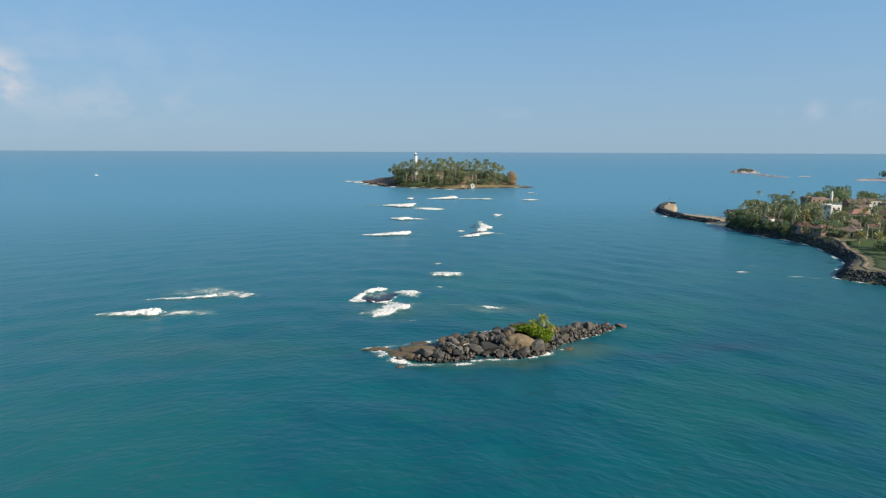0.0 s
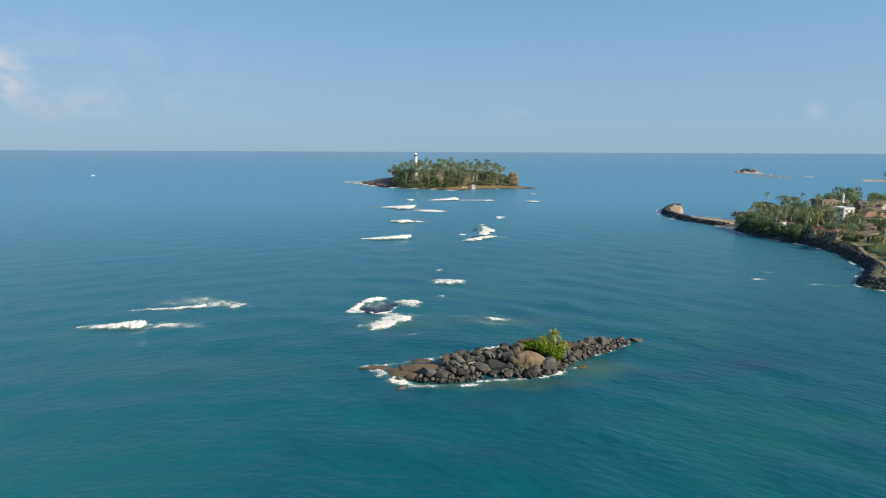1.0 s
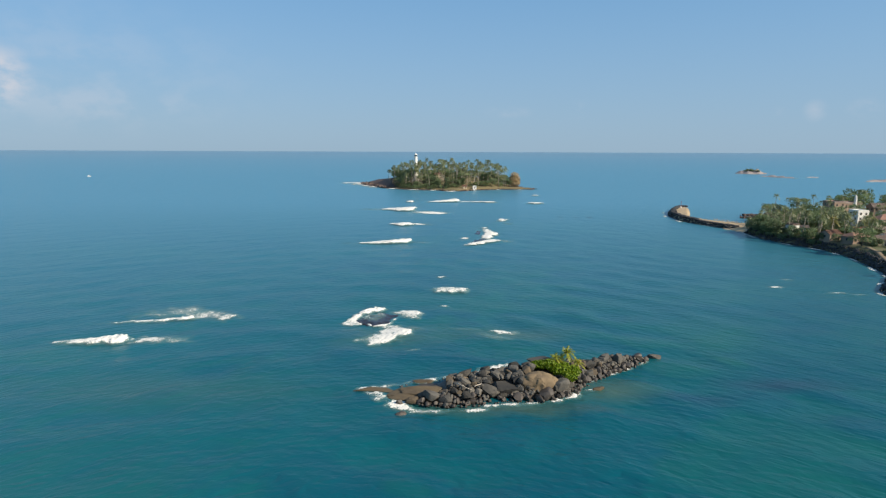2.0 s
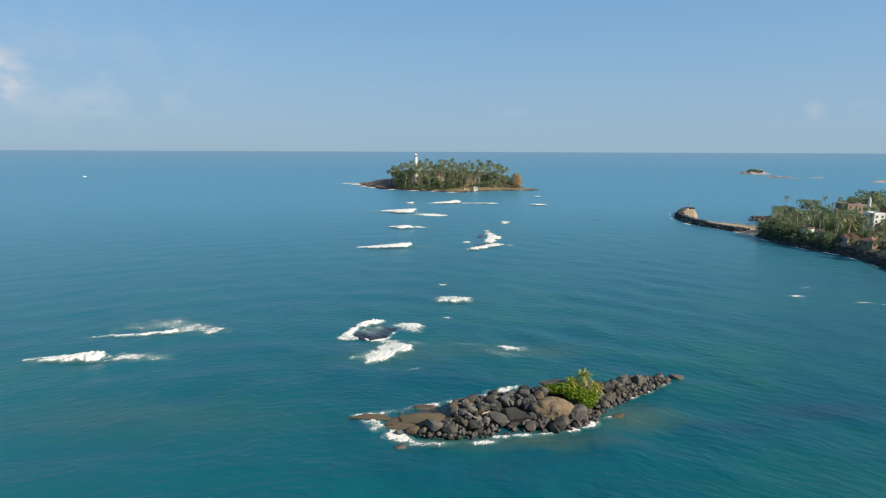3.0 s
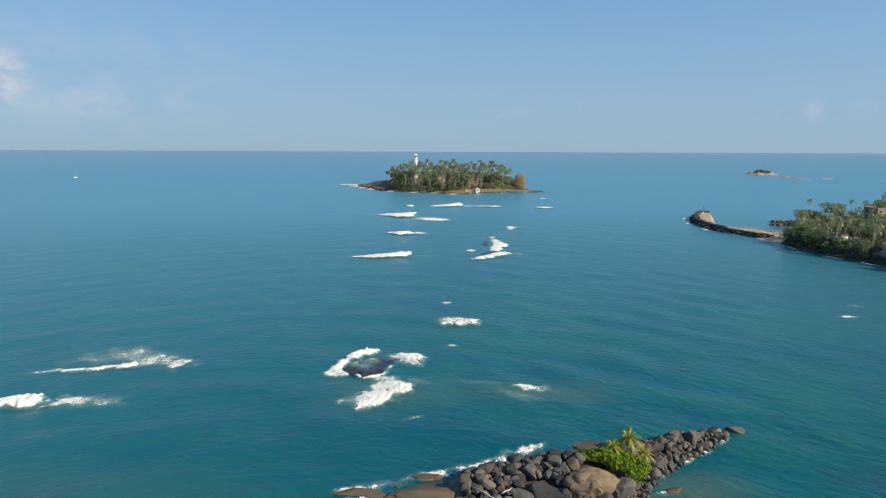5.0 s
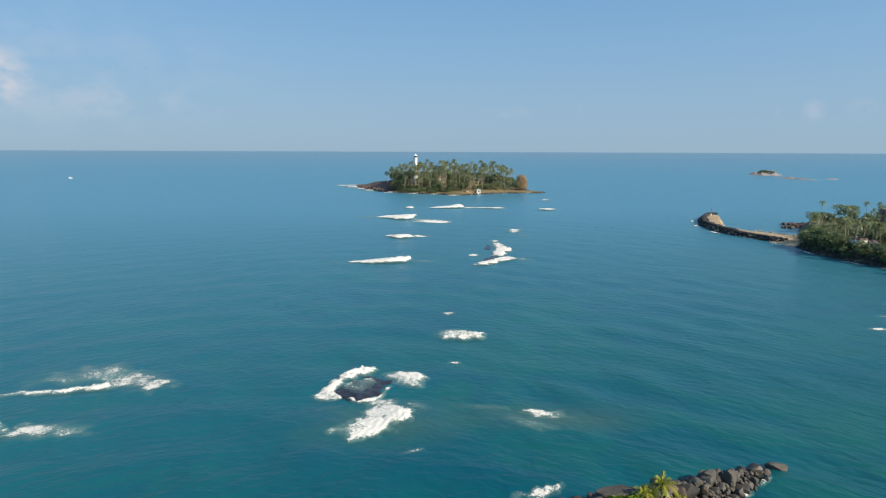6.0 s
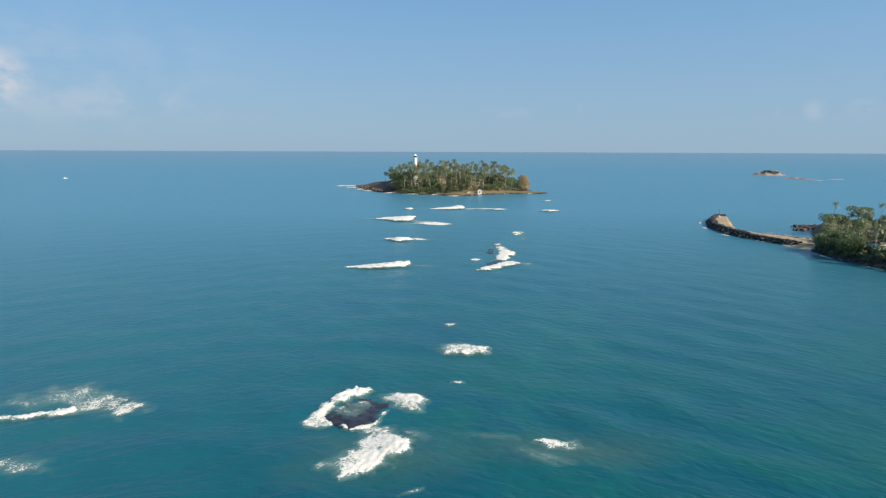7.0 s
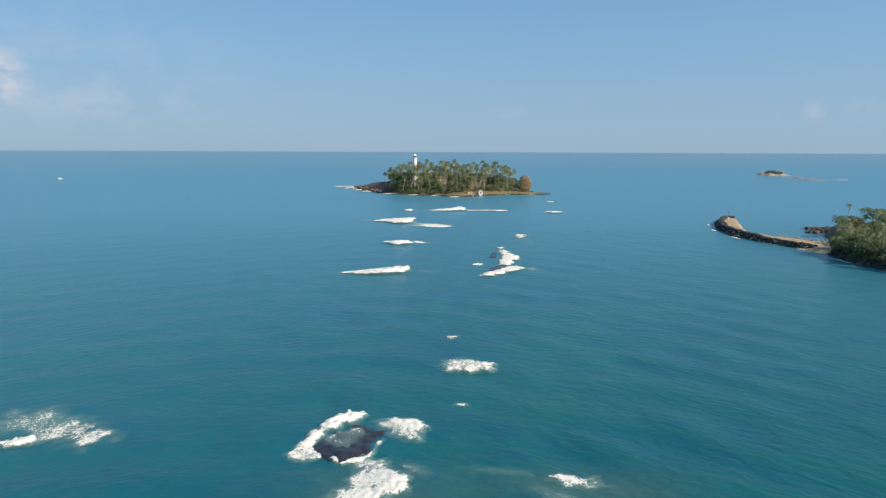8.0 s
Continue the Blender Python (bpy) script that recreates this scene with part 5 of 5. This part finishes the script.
ribbon("shore_path", ((208, 312), (204, 300), (199, 288), (195, 276), (190, 264), (183, 252.5), (176, 245), (173.5, 238), (178, 231), (191, 213), (225, 168)), 2.4, 0.1, EARTH, "worn earth path along the shore", "path")
ob = land("lawn", ((207, 302), (198.5, 276), (193.5, 264), (186, 252), (179, 244), (178, 237), (196, 212), (245, 190), (260, 280), (226, 308)), 2.0, lambda d, x, y: main_z(x, y) + 0.3, GRASS, 0.6, 3.0, 2.0)
tagged(ob, "mown green lawn behind the shore path", "lawn", kind="structure")

# houses: x, y, width, depth, height, turn, wall, roof, style, storeys, label
HOUSES = (
    (256, 388, 7.0, 8, 9.0, 4, WHITE, WHITE, "flat", 3, "white three-storey flat-roofed building"),
    (271, 434, 9, 10, 10.5, 10, BRICK, SHEET, "flat", 3, "large tan concrete building above the palms"),
    (288, 446, 14, 12, 9.0, 8, BRICK, SHEET, "flat", 2, "bare brown block building under construction"),
    (252, 372, 9, 7, 4.4, 12, CREAM, TILE, "hip", 1, "low house with an orange clay-tiled hip roof"),
    (271, 384, 13, 9, 4.6, -6, CREAM, TILE, "hip", 1, "wide low house with a brown tiled hip roof"),
    (201, 364, 5, 5, 4.4, 15, WHITE, SHEET, "flat", 1, "small white shore house with a flat roof"),
    (207, 363, 4, 4, 3.2, -10, TEAL, SHEET, "gable", 1, "small teal-painted shed by the shore"),
    (207, 339, 9, 6, 3.2, 20, BRICK, TILE, "gable", 1, "low brick house with a brown tiled roof"),
    (211, 326, 10, 7, 3.4, 14, BRICK, TILE, "hip", 1, "low brick house with a brown tiled hip roof"),
    (219, 319, 6, 6, 3.2, -8, CREAM, SHEET, "gable", 1, "small cream house with a rusty sheet roof"),
    (229, 328, 8, 6, 3.4, 25, WHITE, SHEET, "gable", 1, "small white house with a grey sheet roof"),
    (236, 342, 9, 7, 4.0, 5, BRICK, SHEET, "gable", 1, "plain brown house with a grey sheet roof"),
    (243, 330, 7, 6, 3.2, -15, CREAM, TILE, "gable", 1, "small cream house with a tiled roof"),
    (226, 346, 8, 6, 3.6, 10, BRICK, TILE, "gable", 1, "low brick house among palms"),
    (262, 352, 8, 7, 5.0, 0, CREAM, SHEET, "gable", 2, "two-storey cream house with a sheet roof"),
    (281, 372, 9, 8, 5.5, 20, CREAM, TILE, "hip", 2, "two-storey cream house with a tiled roof"),
    (292, 412, 9, 8, 5.0, 5, WHITE, SHEET, "gable", 2, "low white house with a grey sheet roof"),
    (307, 438, 14, 9, 7.0, -5, BRICK, SHEET, "gable", 2, "brown two-storey house with a sheet roof"),
    (318, 420, 10, 8, 6.5, 8, CREAM, SHEET, "flat", 2, "cream two-storey flat-roofed house"),
    (300, 396, 9, 8, 4.5, -12, CREAM, TILE, "gable", 1, "cream house with a tiled roof"),
    (251, 318, 8, 7, 3.5, 10, BRICK, SHEET, "gable", 1, "plain brown house with a wide sheet roof"),
    (330, 452, 13, 9, 7.0, 0, WHITE, SHEET, "flat", 2, "long white flat-roofed building"),
    (262, 408, 9, 7, 4.0, 0, BRICK, SHEET, "gable", 1, "plain brown house with a sheet roof"),
)
for x, y, w, d, h, tn, wall, roof, style, st, label in HOUSES:
    house((x, y, main_z(x, y)), w, d, h, tn, wall, roof, style, label, st)


def mosque_tower(x, y):
    z = main_z(x, y)
    t = thing("tower", (x, y, z), "slender white tower standing over the roofs", "tower")
    bm = bmesh.new()
    tube(bm, [(0, 0, -1), (0, 0, 12.5), (0, 0, 12.6), (0, 0, 13.0)], [1.0, 0.85, 1.15, 1.15], 12)
    part("shaft", bm, WHITE, t)
    bm = bmesh.new()
    tube(bm, [(0, 0, 13.0), (0, 0, 14.4), (0, 0, 15.2), (0, 0, 15.6)], [0.75, 0.7, 0.35, 0.05], 12)
    part("cap", bm, WHITE, t)


mosque_tower(283, 430)


def lamp_post(x, y, h):
    z = main_z(x, y)
    t = thing("lamp_post", (x, y, z), "pale concrete pole with a street lamp", "lamp post", "poles along the shore road")
    bm = bmesh.new()
    tube(bm, [(0, 0, -0.5), (0, 0, h)], [0.2, 0.13], 8)
    part("pole", bm, WHITE, t)
    bm = bmesh.new()
    tube(bm, [(0, 0, h - 0.3), (-0.7, -0.3, h), (-1.4, -0.6, h)], [0.07, 0.06, 0.06], 5)
    part("arm", bm, WHITE, t)
    bm = bmesh.new()
    box(bm, -1.9, -0.85, h - 0.1, -1.3, -0.5, h + 0.08)
    part("lamp_head", bm, SHEET, t)


lamp_post(223.5, 309, 7.6)
lamp_post(238, 320, 7.5)


def plant_main():
    rng = random.Random(12)
    clear = [(x, y, 0.5 * max(w, d) + 1.0) for x, y, w, d, *_ in HOUSES] + [(x - 2, y - 7, 4) for x, y, w, d, *_ in HOUSES[:6]] + [(283, 430, 3), (255, 378, 6), (271, 425, 8), (205, 356, 4), (250, 380, 6), (246, 373, 6), (242, 366, 5), (207, 330, 4), (212, 320, 4), (224, 322, 5), (232, 334, 4), (196, 357, 3)]
    head = ((197, 404), (193, 394), (192, 372), (198, 356), (204, 338), (212, 330), (232, 350), (240, 380), (236, 420), (225, 445), (212, 420))
    inland = ((206, 314), (240, 300), (300, 300), (350, 350), (420, 440), (420, 520), (335, 500), (285, 486), (250, 478), (232, 452), (240, 400), (236, 350), (214, 330))
    for x, y in scatter(head, 7.4, rng, 2500, clear):
        near = x < 200
        if rng.random() < 0.7:
            plant(rng.choice(PALMS[:3]), (x, y, main_z(x, y) - 0.2), rng.uniform(0, 360), rng.uniform(0.55, 0.78) * (0.7 if y > 372 else 1))
        else:
            plant(rng.choice(BROADS), (x, y, main_z(x, y) - 0.4), rng.uniform(0, 360), rng.uniform(0.5, 0.8) * (0.75 if y > 372 else 1))
    for x, y in scatter(inland, 9.8, rng, 3000, clear):
        if rng.random() < 0.6:
            plant(rng.choice(PALMS[:4]), (x, y, main_z(x, y) - 0.2), rng.uniform(0, 360), rng.uniform(0.5, 0.74))
        else:
            plant(rng.choice(BROADS), (x, y, main_z(x, y) - 0.4), rng.uniform(0, 360), rng.uniform(0.55, 0.95))
    for x, y, s in ((193, 393, 0.6), (192, 387, 0.7), (191.5, 380, 0.75), (192.5, 373, 0.65), (194.5, 367, 0.6), (197, 355, 0.55), (200, 346, 0.6), (203, 340, 0.5), (197, 384, 0.8), (197, 376, 0.8), (199, 392, 0.85)):
        plant(BROADS[int(y) % 4], (x, y, main_z(x, y) - 0.6), x * 13, s)
    for x, y, s in ((221, 372, 0.9), (226, 378, 0.95), (217, 366, 0.8), (300, 470, 1.5), (322, 480, 1.5), (340, 470, 1.5), (310, 462, 1.3)):
        plant(BROADS[int(x) % 4], (x, y, main_z(x, y) - 0.4), x, s)
    for x, y, k in ((216, 316, 0.5), (224, 314, 0.55), (232, 318, 0.6), (222, 334, 0.6), (205, 330, 0.45), (216, 340, 0.7), (232, 336, 0.65), (246, 344, 0.7), (242, 322, 0.6)):
        plant(BROADS[int(x) % 4], (x, y, main_z(x, y) - 0.4), x * 17, k)
    for x, y, k in ((193, 251, 0.5), (198, 259, 0.6), (204, 269, 0.62), (201, 245, 0.6), (209, 252, 0.7), (210, 280, 0.6), (214, 262, 0.75), (207, 236, 0.6), (216, 292, 0.6), (222, 275, 0.7)):
        plant((BROADS + PALMS)[int(x * 3) % 7], (x, y, main_z(x, y) - 0.3), x * 17, k)
    for x, y in ((236, 268), (228, 255), (240, 290), (214, 226), (222, 236), (232, 305), (240, 310)):
        plant(PALMS[int(x) % 3], (x, y, main_z(x, y) - 0.2), x * 7, 0.62)

    for x, y, k in ((203, 352, 0.72), (206, 348, 0.66), (211, 344, 0.7), (215, 334, 0.62), (219, 327, 0.66), (225, 336, 0.72), (231, 322, 0.62), (214, 357, 0.8), (222, 350, 0.76), (209, 372, 0.8), (205, 380, 0.74), (236, 332, 0.7)):
        plant(PALMS[int(x + y) % 4], (x, y, main_z(x, y) - 0.2), x * 31, k)
    for k, (x, y, h) in enumerate(((248, 337, 8.5), (253, 328, 8.0), (239, 314, 7.0), (228, 342, 8.5), (215, 351, 8.0), (262, 366, 9.0), (243, 358, 8.0), (220, 357, 9.0), (214, 288, 6.5), (219, 283, 7.0), (211, 297, 6.0))):
        palm_tree((x, y, main_z(x, y) - 0.2), h, 0.8, k * 75, "coconut palm with yellow sunlit fronds among the houses", 400 + k, GOLD, 4.2, 18)


plant_main()


def scrub(name, area, spacing, size, label, seed, clear=()):
    """Low bushes that have grown into one another: leafy mounds standing on the ground."""
    rng = random.Random(seed)
    clumps = []
    for x, y in scatter(area, spacing, rng, 1500, clear):
        r = size * rng.uniform(0.7, 1.3)
        z = main_z(x, y)
        clumps += [((x, y, z + r * 0.45), (r, r, r * 0.9)), ((x + rng.uniform(-r, r), y + rng.uniform(-r, r), z + r * rng.uniform(0.6, 1.2)), (r * 0.7, r * 0.7, r * 0.6))]
    bm = bmesh.new()
    leaf_clumps(bm, clumps, 110 * len(clumps), 0.75, rng)
    tagged(obj(name, bm, LEAF), label, "bushes", kind="stuff")


scrub("shore_scrub", ((193, 396), (189.8, 388), (189.5, 371), (195, 354), (201, 336), (206, 339), (203, 356), (198, 372), (199, 394)), 2.6, 1.6,
      "dense dark green scrub along the headland's stone shore", 61, [(201, 364, 3.2), (207, 339, 4.5)])
scrub("palm_undergrowth", ((200, 400), (201, 375), (207, 358), (214, 350), (232, 356), (238, 384), (232, 424), (222, 436), (212, 420)), 4.6, 2.4,
      "dense green undergrowth beneath the headland's palms", 62, [(207, 363, 4)])
scrub("garden_scrub", ((208, 318), (240, 304), (300, 310), (330, 380), (300, 470), (250, 470), (238, 400), (232, 350), (214, 334)), 6.5, 2.0,
      "low green garden bushes among the houses", 63, [(x, y, 0.5 * max(w, d) + 2.0) for x, y, w, d, *_ in HOUSES])
MSURF = ((186, 380, 22, 4, 95), (191, 352, 16, 3, 106), (197, 335, 18, 3, 108), (199, 322, 10, 2, 100), (196.5, 305, 14, 3, 76), (190, 283, 16, 3.4, 72), (184, 268, 10, 3, 60), (172, 254, 10, 3, 48), (160, 238, 12, 4, 75), (165, 230, 9, 3, -30),
         (170, 452, 20, 4, 100), (172, 482, 16, 5, 76), (180, 508, 16, 3, 66), (180, 428, 18, 3, 112), (191, 400, 12, 4, 120))
for k, (x, y, ln, wd, tn) in enumerate(MSURF):
    foam("surf_foam", (x, y), ln, wd, tn, "thin white surf along the stone shore", 0.2, 0.95, None, 200 + k, group="surf along the shore", step=0.7)

# ---- distant islets and far shore ----
def far_islet(name, outline, top, seed, label, step=3.0):
    ob = land(name, outline, step, lambda d, x, y: min(top, 0.6 * d) * (0.7 + 0.6 * rough_at(x, y, 9, seed)), FARROCK, 2.5, seed)
    tagged(ob, label, "islet", kind="structure")


# reddish rock, greyed and paled: the haze of distance is in its colour
FARROCK = plain("hazed_reddish_rock", (0.28, 0.25, 0.245), (0.20, 0.18, 0.18), 0.05, 0.4, 0.9, 0.5, 0.5, (0.36, 0.31, 0.28), hue=0.1)
far_islet("far_islet", ((598, 1226), (612, 1206), (630, 1200), (652, 1206), (662, 1226), (634, 1256), (606, 1250)), 8.5, 3.0, "small distant islet of reddish rock")
far_islet("far_reef", ((583, 1112), (594, 1086), (605, 1062), (614, 1048), (619, 1056), (608, 1086), (596, 1116)), 3.4, 6.0, "low distant reef of pale rock")
far_islet("far_rock", ((650, 1082), (664, 1074), (676, 1080), (664, 1088)), 2.0, 8.0, "low distant rock awash")
far_islet("far_point", ((672, 962), (700, 944), (760, 930), (1000, 900), (1000, 1060), (760, 1010), (700, 985)), 2.5, 9.0, "distant low point of the coast", 5.0)
rng = random.Random(51)


def far_wood(name, area, spacing, z, size, label, seed):
    """Woods too far off to tell one tree from the next."""
    rng = random.Random(seed)
    clumps = []
    for x, y in scatter(area, spacing, rng, 600):
        r = size * rng.uniform(0.7, 1.2)
        for k in range(3):
            clumps.append(((x + rng.uniform(-r, r), y + rng.uniform(-r, r), z + r * rng.uniform(0.3, 1.6)), (r, r, r * rng.uniform(0.6, 1.0))))
    bm = bmesh.new()
    leaf_clumps(bm, clumps, 90 * len(clumps), size * 0.45, rng)
    ob = obj(name, bm, LEAF)
    tagged(ob, label, "trees", kind="stuff")


far_wood("far_islet_wood", ((617, 1214), (634, 1209), (642, 1222), (632, 1242), (615, 1234)), 5.5, 3.6, 2.4, "low green scrub on top of the distant islet", 51)
far_wood("far_point_wood", ((704, 958), (760, 942), (980, 920), (980, 1020), (760, 985)), 9.0, 4.0, 5.0, "distant green woods along the coast", 52)
for k, (x, y, ln, wd, tn) in enumerate(((612, 1046, 14, 8, 0), (590, 1090, 10, 14, 0), (652, 1074, 20, 9, 0), (676, 952, 20, 12, -20), (620, 1196, 20, 10, 0))):
    foam("surf_foam", (x, y), ln, wd, tn, "thin white surf on a distant rock", 0.3, 1.0, CREST, 240 + k, group="surf on distant rocks", step=1.2)


def fishing_boat(x, y, turn):
    t = thing("fishing_boat", (x, y, 0), "small white fishing boat far out at sea", "boat", turn=turn)
    bm = bmesh.new()
    rings = []
    for k in range(7):
        u = k / 6
        b = 1.3 * (1 - u ** 2.6) + 0.04
        rings.append([bm.verts.new((-4.5 + 9 * u, yy, zz + 0.5 * u * u)) for yy, zz in ((-b, 1.0), (-b * 0.7, -0.3), (0, -0.5), (b * 0.7, -0.3), (b, 1.0))])
    for r, s in zip(rings, rings[1:]):
        for k in range(4):
            bm.faces.new((r[k], r[k + 1], s[k + 1], s[k]))
        bm.faces.new((r[4], r[0], s[0], s[4]))
    bm.faces.new(rings[0])
    part("hull", bm, WHITE, t)
    bm = bmesh.new()
    box(bm, -2.8, -0.8, 1.0, 0.2, 0.8, 2.8)
    box(bm, -3.0, -0.95, 2.8, 0.5, 0.95, 2.95)
    part("cabin", bm, WHITE, t)
    return t


fishing_boat(-598, 1028, 15).scale = (0.65, 0.65, 0.65)
